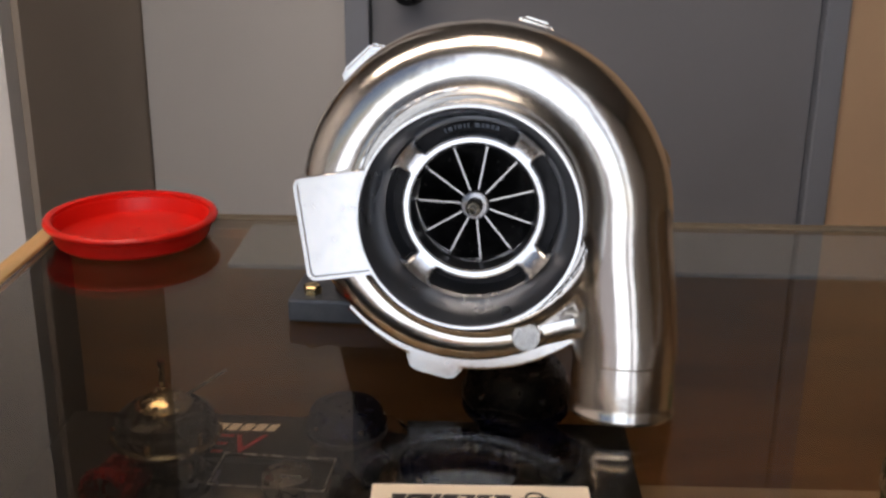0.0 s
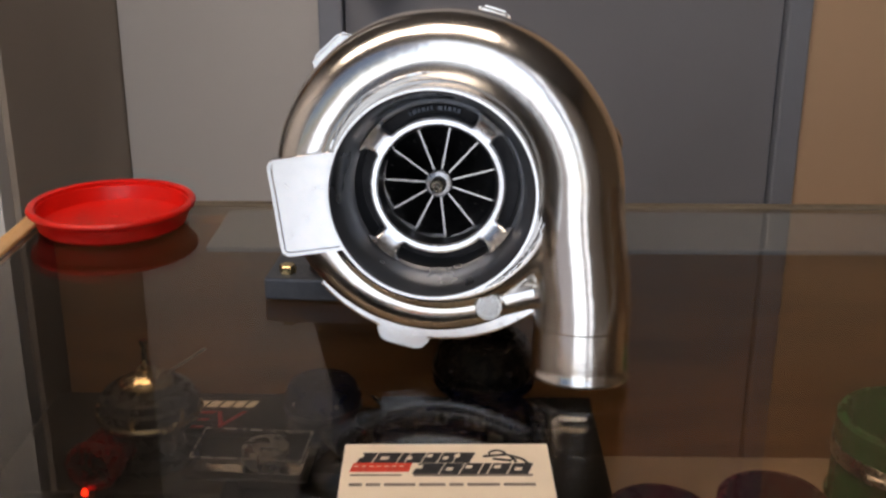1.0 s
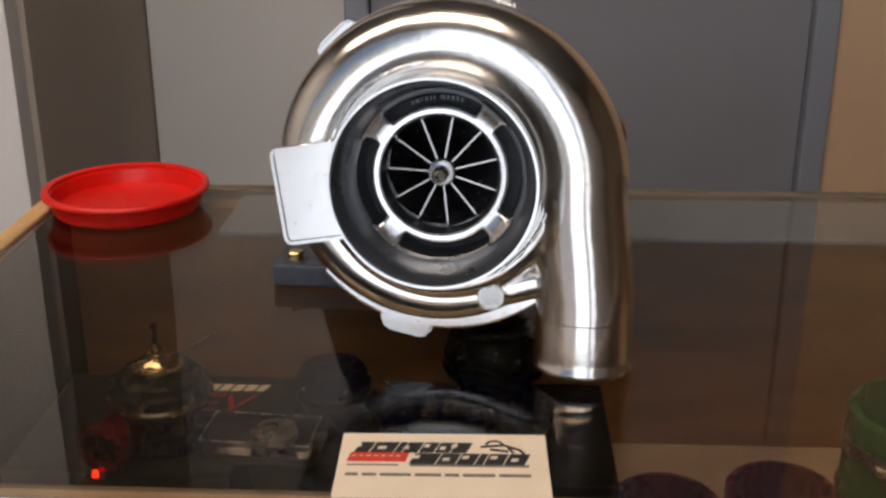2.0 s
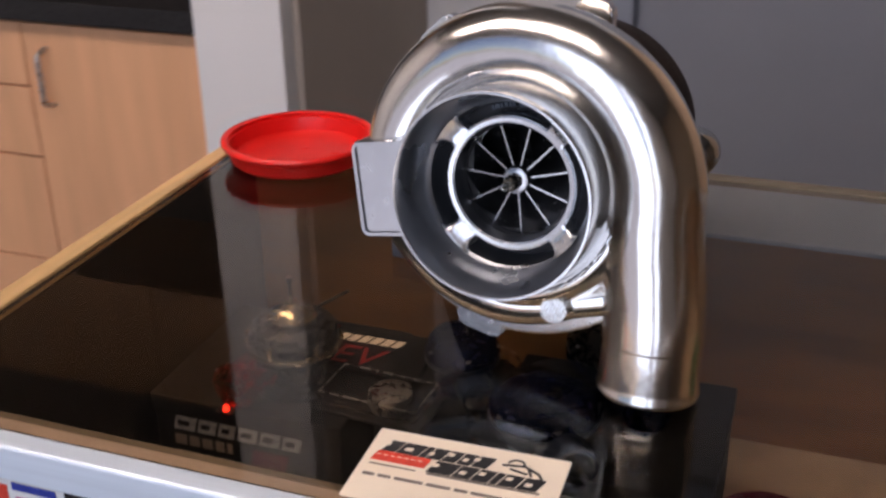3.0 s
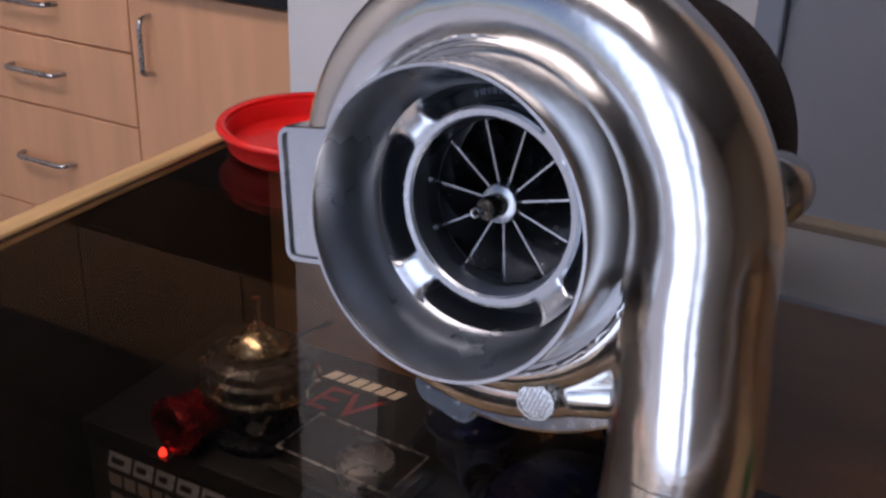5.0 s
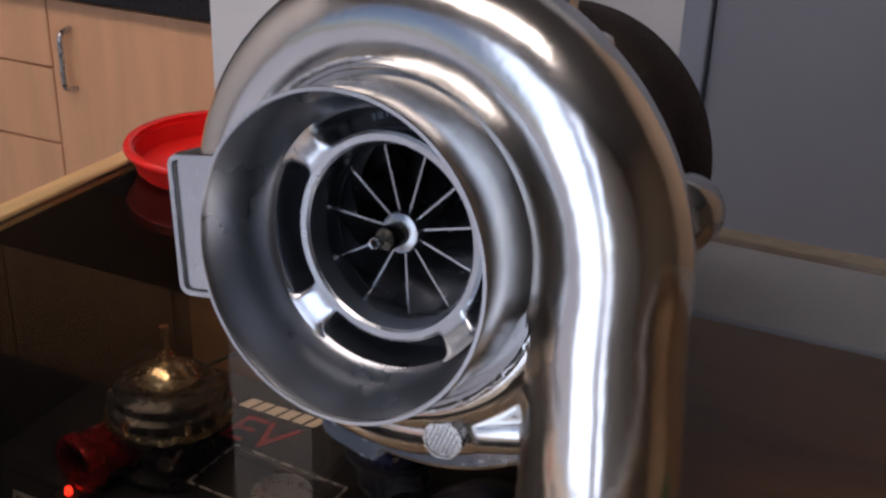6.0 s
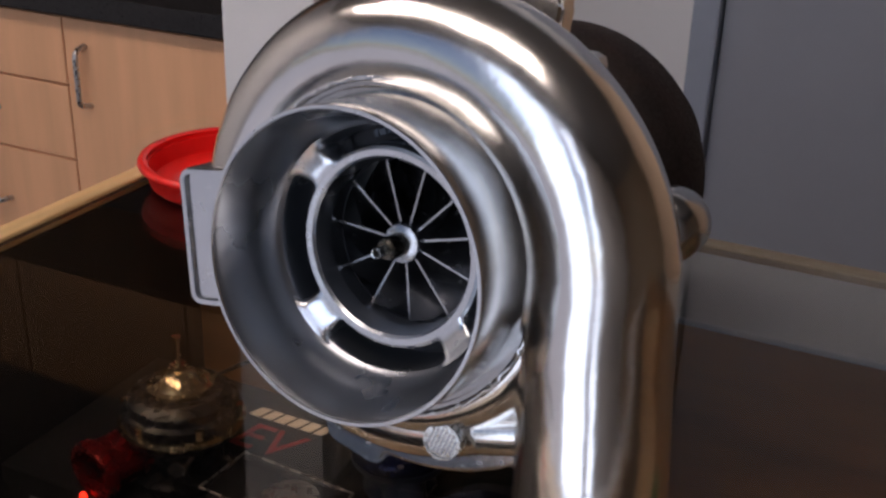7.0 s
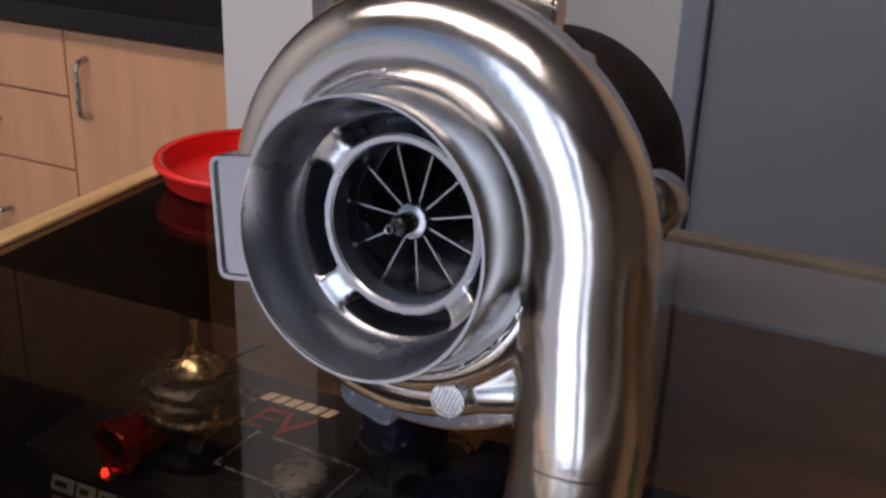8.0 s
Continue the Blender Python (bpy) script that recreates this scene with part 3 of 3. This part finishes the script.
for a in (50, 144, 230, 320):
    strut(a)
random.seed(8)
turned = 116.0
for k in range(11):
    w = random.uniform(0.0006, 0.0013)
    turned -= math.degrees(w / 0.0356) + 0.6
    a = radians(turned)
    turned -= math.degrees(w / 0.0356) + (2.5 if k == 5 else 0.0)
    bar = moved(box(-w, w, 0.0100, 0.0150, -0.0012, 0.0012, 0.0003), pose(0.0356 * math.cos(a), 0, 0.0356 * math.sin(a), 0, 90 - math.degrees(a), 0))
    part("raised_mark", bar, M["flange"], turbo, "small raised casting mark")
# compressor wheel
wheel = part("compressor_wheel", lathe([(0.0, 0.0030), (0.0050, 0.0030), (0.0062, 0.0036), (0.0067, 0.0050), (0.0068, 0.0085), (0.0080, 0.0150), (0.0110, 0.0215), (0.0170, 0.0275), (0.0290, 0.0310)], 72), M["wheel"], turbo, "dark billet compressor wheel hub")
for k in range(11):
    base = radians(113 + k * 360 / 11)
    bm = bmesh.new()
    grid = []
    for side in (-1, 1):
        sheet = []
        for i in range(9):
            u = i / 8
            row = []
            for j in range(7):
                v = j / 6
                y = 0.0068 + 0.0012 * v + u * 0.020
                r0 = 0.0062 + 0.010 * u**2.2
                r = r0 + (0.0272 + 0.0020 * u**2 - r0) * v
                ang = base + radians(52 * u**1.1) + side * 0.00035 / max(r, 0.007)
                row.append(bm.verts.new((r * math.cos(ang), y, r * math.sin(ang))))
            sheet.append(row)
        grid.append(sheet)
    for sheet in grid:
        for i in range(8):
            for j in range(6):
                bm.faces.new((sheet[i][j], sheet[i][j + 1], sheet[i + 1][j + 1], sheet[i + 1][j])).smooth = True
    a, b = grid
    for j in range(6):
        bm.faces.new((a[0][j], a[0][j + 1], b[0][j + 1], b[0][j]))
    for i in range(8):
        bm.faces.new((a[i][6], a[i + 1][6], b[i + 1][6], b[i][6]))
    part("blade", bm, M["wheel"], wheel)
part("shaft_nut", lathe([(0.0, -0.0060), (0.0026, -0.0060), (0.0034, -0.0052), (0.0038, -0.0035), (0.0038, 0.0032)], 24), M["dark_steel"], wheel, "dark steel shaft nut", sharp=20)
part("shaft_tip", lathe([(0.0011, -0.0085), (0.0012, -0.0108), (0.0016, -0.0110), (0.0019, -0.0104), (0.0017, -0.0090), (0.0017, -0.0059)], 24), M["steel"], wheel, "hollow shaft end")
wheel.location.y = 0.0028
# back flange of the cover with its clamp ears
part("back_flange", lathe([(0.03, 0.024), (0.064, 0.024), (0.0690, 0.0290), (0.0722, 0.0340), (0.0740, 0.0380), (0.0742, 0.0392), (0.0752, 0.0398), (0.0754, 0.0435), (0.0744, 0.0460), (0.0715, 0.0468), (0.03, 0.0468)], 120), M["satin"], turbo, "satin back of the cover with a fine seam", sharp=50)
part("bearing_plate", lathe([(0.03, 0.0462), (0.0700, 0.0462), (0.0700, 0.0520), (0.0560, 0.0560), (0.03, 0.0560)], 96), M["cast"], turbo)
for a, w, r in ((134, 0.017, 0.0876), (74, 0.012, 0.0856), (257, 0.017, 0.0868)):
    bm = outline([(-w * 0.95, 0.070), (w * 0.95, 0.070), (w * 0.74, r - 0.003), (w * 0.55, r), (-w * 0.55, r), (-w * 0.74, r - 0.003)], 0.011)
    bmesh.ops.bevel(bm, geom=bm.edges[:], offset=0.0016, segments=3, affect="EDGES")
    moved(bm, pose(0, 0, 0, 0, 90 - a, 0) @ pose(0, 0.0500 if a < 200 else 0.0270, 0, 90, 0, 0))
    part("clamp_ear", bm, M["machined"] if a > 100 else M["polished"], turbo, "machined clamp ear")
    if a < 100:
        ca, sa = math.cos(radians(a)), math.sin(radians(a))
        part("ear_bolt", rod(((r - 0.006) * ca, 0.050, (r - 0.006) * sa), ((r - 0.006) * ca, 0.056, (r - 0.006) * sa), 0.0038, 6), M["steel"], turbo)
# rounded lug on the outlet flank
lug_at = Matrix.Translation((0.0785 * math.cos(radians(13)), -0.010, 0.0785 * math.sin(radians(13))))
part("lug", moved(lathe([(0.0, 0.0335), (0.0050, 0.0340), (0.0085, 0.0358), (0.0105, 0.0388), (0.0112, 0.0420), (0.0112, 0.0500), (0.0104, 0.0525), (0.0080, 0.0535), (0.0, 0.0535)], 48), lug_at), M["satin"], turbo, "rounded satin lug", sharp=50)
part("lug_bolt", moved(lathe([(0.0, 0.0575), (0.0046, 0.0575), (0.0052, 0.0565), (0.0052, 0.0530)], 6), lug_at), M["steel"], turbo, sharp=20)
part("lower_rim", lathe([(0.064, 0.0165), (0.0795, 0.0165), (0.0808, 0.0175), (0.0808, 0.0245), (0.0795, 0.0255), (0.064, 0.0255)], 40, closed=True, start=222, sweep=84), M["machined"], turbo, "machined rim below the scroll", sharp=25)
# square port flange on the flank
lean = Matrix.Translation((-0.0666, -0.0015, -0.0082)) @ pose(0.018, 0, 0, 0, -9.0, 0.5) @ Matrix.Translation((-0.018, 0, 0))
part("port_block", moved(box(-0.0106, 0.024, -0.0040, 0.0275, -0.0236, 0.0236, 0.0016), lean), M["machined"], turbo, "square machined port block")
lip = outline(rounded(0.0362, 0.0468, 0.0040, 5, 0.0072, 0.0), 0.0013)
hole = [f for f in lip.faces if abs(f.normal.z) > 0.9]
bmesh.ops.inset_region(lip, faces=hole, thickness=0.0017, depth=0.0)
inner = [f for f in lip.faces if abs(f.normal.z) > 0.9 and all(len(e.link_faces) == 2 and all(abs(g.normal.z) > 0.9 for g in e.link_faces) for e in f.edges)]
bmesh.ops.delete(lip, geom=inner, context="FACES")
part("port_rim", moved(lip, lean @ Matrix.Translation((0, -0.0041, 0)) @ pose(0, 0, 0, 90, 0, 0)), M["machined"], turbo, "raised rim round the port face")
# lower boss, pipe and plug
part("boss_tube", sweep([(-0.020, 0.016, -0.0640), (-0.006, 0.014, -0.0635), (0.008, 0.013, -0.0620), (0.022, 0.013, -0.0600), (0.036, 0.014, -0.0565), (0.050, 0.015, -0.053), (0.064, 0.016, -0.050)], [0.005, 0.0068, 0.0078, 0.0084, 0.0082, 0.0078, 0.007], n=32), M["polished"], turbo, "polished boss under the inlet")
plug_at = Matrix.Translation((0.0236, 0.0122, -0.0582)) @ pose(0, 0, 0, 0, 0, 8) @ Matrix.Diagonal((0.80, 1, 0.80, 1))
plug = part("plug", moved(lathe([(0.0, -0.0132), (0.0066, -0.0132), (0.0066, -0.0128), (0.0070, -0.0128), (0.0070, -0.0136), (0.0078, -0.0136), (0.0082, -0.0130), (0.0082, -0.004), (0.0104, -0.0035), (0.0104, 0.004)], 48), plug_at), M["steel"], turbo, "round plug with a hatched face", sharp=20)
for k in range(-3, 4):
    h = 0.9 * math.sqrt(0.0062**2 - (0.0017 * k)**2)
    part("hatch", moved(box(0.0017 * k - 0.00035, 0.0017 * k + 0.00035, -0.0135, -0.0133, -h, h), plug_at @ pose(0, 0, 0, 0, 18, 0)), M["bore"], plug)
# bearing housing
part("bearing_housing", lathe([(0.040, 0.055), (0.034, 0.060), (0.030, 0.068), (0.030, 0.094), (0.036, 0.100), (0.046, 0.104)], 64), M["cast"], turbo, "grey cast bearing housing")
fit_ = bmesh.new()
rod((0.019, 0.0605, 0.056), (0.019, 0.0605, 0.072), 0.0055, 6, fit_)
rod((0.019, 0.0605, 0.072), (0.019, 0.0605, 0.0785), 0.0060, 6, fit_)
rod((0.019, 0.0605, 0.0785), (0.019, 0.0605, 0.0818), 0.0044, 16, fit_)
part("oil_fitting", fit_, M["gold"], turbo, "pale steel oil fitting on top")
part("oil_block", box(0.004, 0.034, 0.0570, 0.080, 0.022, 0.060, 0.004), M["cast"], turbo)
# turbine housing
part("turbine_housing", moved(lathe([(0.036, 0.100), (0.050, 0.102), (0.0600, 0.106), (0.0655, 0.114), (0.0660, 0.126), (0.0650, 0.142), (0.0600, 0.155), (0.0480, 0.162), (0.0400, 0.165), (0.0400, 0.190), (0.0440, 0.192), (0.0440, 0.202), (0.0360, 0.202), (0.0330, 0.165)], 96), Matrix.Translation((-0.0055, 0, 0.0012)) @ Matrix.Diagonal((0.945, 1, 0.945, 1))), M["iron"], turbo, "dark cast iron turbine housing")
foot = [(-0.0400, 0.128, 0.006), (-0.0490, 0.128, -0.012), (-0.0540, 0.126, -0.032), (-0.0560, 0.124, -0.052), (-0.0570, 0.124, -0.072)]
part("turbine_neck", sweep(foot, [0.024, 0.026, 0.027, 0.028, 0.031], n=32, squash=1.05), M["iron"], turbo, "iron neck to the mounting flange")
flange = box(-0.052, 0.052, -0.040, 0.040, 0.0, 0.0135, 0.0015)
flat = TURBO.inverted() @ pose(-0.0545, 0.2560, G + 0.0002, 0, 0, -4.0)
part("mounting_flange", moved(flange, flat), M["flange"], turbo, "flat grey mounting flange")
for sx, sy in ((-1, -1), (1, -1), (-1, 1), (1, 1)):
    part("flange_stud", moved(lathe([(0.0, 0.0185), (0.0044, 0.0185), (0.0050, 0.0180), (0.0050, 0.0136)], 6, "Z"), flat @ Matrix.Translation((sx * 0.040, sy * 0.029, 0))), M["brass"] if (sx, sy) == (-1, -1) else M["iron"], turbo)

# ---- goods on the shelf inside the case ----


def lettering(text, size, m, mat, parent, name="lettering", label=""):
    cu = bpy.data.curves.new("lettering", "FONT")
    cu.body, cu.size, cu.extrude, cu.shear = text, size, 0.0002, 0.2
    tmp = new("lettering", cu)
    bpy.context.view_layer.update()
    me = bpy.data.meshes.new_from_object(tmp.evaluated_get(bpy.context.evaluated_depsgraph_get()))
    bpy.data.objects.remove(tmp)
    me.materials.append(mat)
    me.transform(m)
    ob = new(name, me)
    ob.parent = parent
    if label:
        ob["label"] = label
    return ob


def carton(label, x0, x1, y0, y1, z0, z1, front_print=True):
    c = thing("carton", label, "box", "black cartons on the shelf")
    part("body", box(x0, x1, y0, y1, z0, z1, 0.0015), M["box"], c)
    part("lid", box(x0 - 0.0012, x1 + 0.0012, y0 - 0.0012, y1 + 0.0012, z1 - 0.012, z1 + 0.0008, 0.0012), M["box"], c)
    if front_print:
        z = z1 - 0.024
        x = x0 + 0.014
        for w in (0.018, 0.0155, 0.0145, 0.0165, 0.0165, 0.0155):
            patch("print_block", x, x + w - 0.0022, z - 0.001, z + 0.0100, y0 - 0.0002, M["print_white"], c, 0.25, True)
            patch("print_core", x + 0.0032, x + w - 0.0058, z + 0.0026, z + 0.0066, y0 - 0.0006, M["box"], c, 0.25, True)
            x += w
        for row in range(2):
            x = x0 + 0.014
            for w in (0.011, 0.010, 0.010, 0.009, 0.006):
                patch("print_block", x, x + w - 0.0022, z - 0.013 - 0.013 * row, z - 0.005 - 0.013 * row, y0 - 0.0002, M["grey_ink"], c, 0.0, True)
                x += w
        patch("print_block", x0 + 0.070, x0 + 0.096, z - 0.022, z - 0.006, y0 - 0.0002, M["maroon"], c, 0.25, True)
    return c


carton("black printed carton standing under the wastegate", -0.275, -0.137, 0.190, 0.318, SHELF, 0.885)
carton("black printed carton under the blow-off valves", -0.048, 0.096, 0.190, 0.318, SHELF, 0.884)
carton("plain black carton between the printed ones", -0.134, -0.051, 0.235, 0.318, SHELF, 0.872, False)
ev = thing("flat_carton", "flat black carton with gold print and a red EV mark", "box", m=Matrix.Translation((-0.152, 0.280, 0.8860)))
part("body", box(-0.046, 0.046, -0.034, 0.022, 0, 0.0085, 0.001), M["box"], ev)
x = -0.036
for w in (0.0085, 0.008, 0.0085, 0.0085, 0.0085, 0.0075):
    patch("print_block", x + 0.008, x + w + 0.006, 0.0005, 0.0095, 0.0086, M["card"], ev, 0.35)
    x += w
lettering("EV", 0.033, Matrix.Translation((-0.024, -0.028, 0.0088)), M["print_red"], ev, label="red EV mark")


def wastegate(m):
    w = thing("wastegate", "wastegate with a black cap, pale steel clamp and red base", "wastegate", m=m)
    part("base", lathe([(0.0, 0.0), (0.030, 0.0), (0.031, 0.002), (0.031, 0.006), (0.022, 0.010), (0.020, 0.026), (0.027, 0.030), (0.032, 0.032), (0.032, 0.036), (0.0, 0.036)], 64, "Z"), M["black_metal"], w)
    part("clamp", lathe([(0.031, 0.0365), (0.0345, 0.0372), (0.0355, 0.0395), (0.0345, 0.0420), (0.031, 0.0427)], 64, "Z"), M["gold"], w, "pale steel clamp ring")
    part("cap", lathe([(0.033, 0.0428), (0.033, 0.049), (0.030, 0.051), (0.029, 0.056), (0.024, 0.060), (0.0, 0.060)], 64, "Z"), M["black_metal"], w, "black stepped cap")
    part("dome", lathe([(0.0150, 0.0645), (0.0135, 0.0672), (0.0085, 0.0712), (0.0055, 0.0735), (0.0, 0.0738)], 48, "Z"), M["gold"], w, "pale steel dome")
    part("collar", lathe([(0.0165, 0.0604), (0.0180, 0.0612), (0.0180, 0.0636), (0.0150, 0.0646)], 48, "Z"), M["gold"], w)
    stem = bmesh.new()
    rod((0.0, 0, 0.072), (0.0, 0, 0.077), 0.0048, 6, stem)
    rod((0.0, 0, 0.076), (0.0, 0, 0.0945), 0.0018, 16, stem)
    rod((0.0, 0, 0.0935), (0.0, 0, 0.0965), 0.0026, 16, stem)
    part("nipple", stem, M["gold"], w, "pale steel hose nipple")
    for k in range(6):
        a = radians(25 + 60 * k)
        part("bolt", rod((0.0315 * math.cos(a), 0.0315 * math.sin(a), 0.043), (0.0315 * math.cos(a), 0.0315 * math.sin(a), 0.0500), 0.0026, 12), M["gold"], w)
    part("side_port", moved(lathe([(0.0135, -0.048), (0.0175, -0.048), (0.0185, -0.046), (0.0185, -0.041), (0.0160, -0.039), (0.0160, -0.015), (0.0135, -0.015)], 48, closed=True), Matrix.Translation((-0.016, 0.0, 0.0185)) @ pose(0, 0, 0, 0, 0, -14)), M["red_ano"], w, "red anodised side port")
    part("lever", rod((0.012, 0.012, 0.064), (0.036, 0.020, 0.080), 0.0014, 12), M["dark_steel"], w)
    part("fitting", rod((0.014, -0.016, 0.024), (0.019, -0.030, 0.026), 0.0050, 16), M["machined"], w)
    return w


wastegate(Matrix.Translation((-0.187, 0.232, 0.8860)) @ Matrix.Diagonal((0.93, 0.93, 0.82, 1)))
led = thing("indicator_light", "small glowing red indicator on the carton", "indicator light", m=Matrix.Translation((-0.216, 0.186, 0.890)))
part("lens", moved(lathe([(0.0, 0.0038), (0.0012, 0.0035), (0.0018, 0.0020), (0.0020, 0.0), (0.0, 0.0)], 20, "Z"), pose(0, 0, -0.004)), M["led"], led)
part("holder", box(-0.006, 0.006, -0.004, 0.005, -0.0042, -0.0040), M["black"], led)


def valve(label, m, r, h, body, cap):
    v = thing("blow_off_valve", label, "valve", "blow-off valves", m)
    part("body", lathe([(0.0, 0.0), (r * 0.72, 0.0), (r * 0.75, h * 0.10), (r * 0.70, h * 0.16), (r * 0.70, h * 0.42), (r * 0.96, h * 0.48), (r, h * 0.52), (r, h * 0.60), (0.0, h * 0.60)], 64, "Z"), body, v)
    part("cap", lathe([(r * 0.97, h * 0.605), (r * 1.0, h * 0.63), (r, h * 0.72), (r * 0.93, h * 0.78), (r * 0.90, h * 0.90), (r * 0.80, h * 0.97), (r * 0.55, h), (r * 0.53, h * 0.97), (0.0, h * 0.97)], 64, "Z"), cap, v, "domed anodised cap")
    part("nipple", rod((r * 0.2, 0, h * 0.96), (r * 0.2, 0, h * 1.16), r * 0.09, 12), M["black_metal"], v)
    part("outlet", moved(lathe([(r * 0.36, -r * 1.45), (r * 0.43, -r * 1.45), (r * 0.43, -r * 0.6), (r * 0.36, -r * 0.6)], 40, closed=True), Matrix.Translation((0, 0, h * 0.26)) @ pose(0, 0, 0, 0, 0, 35)), body, v)
    for k in range(5):
        a = radians(72 * k + 10)
        part("bolt", rod((r * 0.9 * math.cos(a), r * 0.9 * math.sin(a), h * 0.72), (r * 0.9 * math.cos(a), r * 0.9 * math.sin(a), h * 0.80), r * 0.07, 10), M["nickel"], v)
    return v


valve("blue anodised blow-off valve with a rounded cap", Matrix.Translation((-0.086, 0.285, 0.8732)), 0.026, 0.040, M["navy"], M["blue_ano"])
valve("large black blow-off valve with a blue ring", Matrix.Translation((0.022, 0.282, 0.8852)), 0.034, 0.062, M["blue_ano"], M["black_metal"])
valve("low blue blow-off valve lying in clear wrap", Matrix.Translation((-0.012, 0.226, 0.8852)), 0.035, 0.030, M["navy"], M["blue_ano"])

# clear blister with a gauge
pack = thing("blister_pack", "clear plastic blister pack with a small gauge inside", "package", m=pose(-0.122, 0.222, 0.8862, 0, 0, -4))
part("tray", box(-0.038, 0.038, -0.022, 0.020, 0.0, 0.0025, 0.001), M["box"], pack)
shell = part("blister", box(-0.034, 0.034, -0.019, 0.017, 0.003, 0.0145, 0.004), M["film"], pack, "clear blister shell")
shell.visible_shadow = False
part("gauge", moved(lathe([(0.0, 0.0), (0.013, 0.0), (0.0145, 0.003), (0.0145, 0.010), (0.012, 0.011), (0.0, 0.0105)], 40, "Z"), Matrix.Translation((0.008, 0.0, 0.0027))), M["nickel"], pack, "round gauge")
# thin metal rods along the shell's edges imitate highlights on the plastic
edge = bmesh.new()
rim = [(-0.034, -0.019), (0.034, -0.019), (0.034, 0.017), (-0.034, 0.017), (-0.034, -0.019)]
for p, q in zip(rim, rim[1:]):
    rod((*p, 0.0145), (*q, 0.0145), 0.0006, 8, edge)
part("rim", edge, M["nickel"], pack, "bright edge lines in place of glints on the shell")


def coupler(label, m, r, h, mat):
    c = thing("hose_coupler", label, "coupler", "silicone couplers", m)
    part("sleeve", lathe([(r - 0.005, 0.0), (r, 0.0), (r, h * 0.45), (r * 1.05, h * 0.5), (r, h * 0.55), (r, h - 0.002), (r - 0.002, h), (r - 0.005, h)], 64, "Z", closed=True), mat, c)
    for z in (h * 0.2, h * 0.8):
        band = part("clamp", lathe([(r + 0.0003, z - 0.005), (r + 0.0012, z - 0.005), (r + 0.0012, z + 0.005), (r + 0.0003, z + 0.005)], 64, "Z", closed=True), M["nickel"], c, "steel hose clamp")
        part("screw", rod((r + 0.004, -0.008, z), (r + 0.004, 0.008, z), 0.0036, 12), M["nickel"], band)
    return c


coupler("dark maroon silicone coupler standing on the shelf", pose(0.128, 0.205, SHELF, 0, 0, 200), 0.034, 0.066, M["maroon"])
coupler("dark maroon silicone coupler beside another", pose(0.199, 0.212, SHELF, 0, 0, 250), 0.034, 0.072, M["maroon"])
coupler("green silicone coupler standing on the shelf", pose(0.288, 0.235, SHELF, 0, 0, 230), 0.046, 0.115, M["green"])


def plastic_bag(label, m, r, seed):
    """A crumpled clear bag: a flattened ball with creases."""
    bm = bmesh.new()
    bmesh.ops.create_icosphere(bm, subdivisions=4, radius=1)
    for v in bm.verts:
        p = v.co.copy()
        k = 1 + 0.16 * noise.noise(p * 2.3 + Vector((seed, 0, 0))) + 0.10 * abs(noise.noise(p * 5.5 + Vector((0, seed, 0))))
        v.co = Vector((p.x * r * k * 1.15, p.y * r * k, max(p.z, -0.02) * r * k * 0.72))
    for f in bm.faces:
        f.smooth = False
    ob = link_mesh("plastic_bag", bm, M["film"], None)
    ob.matrix_world = m
    ob.visible_shadow = False
    return tagged(ob, label, "bag", "plastic bags on the shelf")


plastic_bag("crumpled clear plastic bag round a blue valve", Matrix.Translation((-0.086, 0.282, 0.8745)), 0.040, 3.0)
plastic_bag("crumpled clear plastic bag over the low valve", Matrix.Translation((-0.012, 0.228, 0.8862)), 0.042, 7.0)
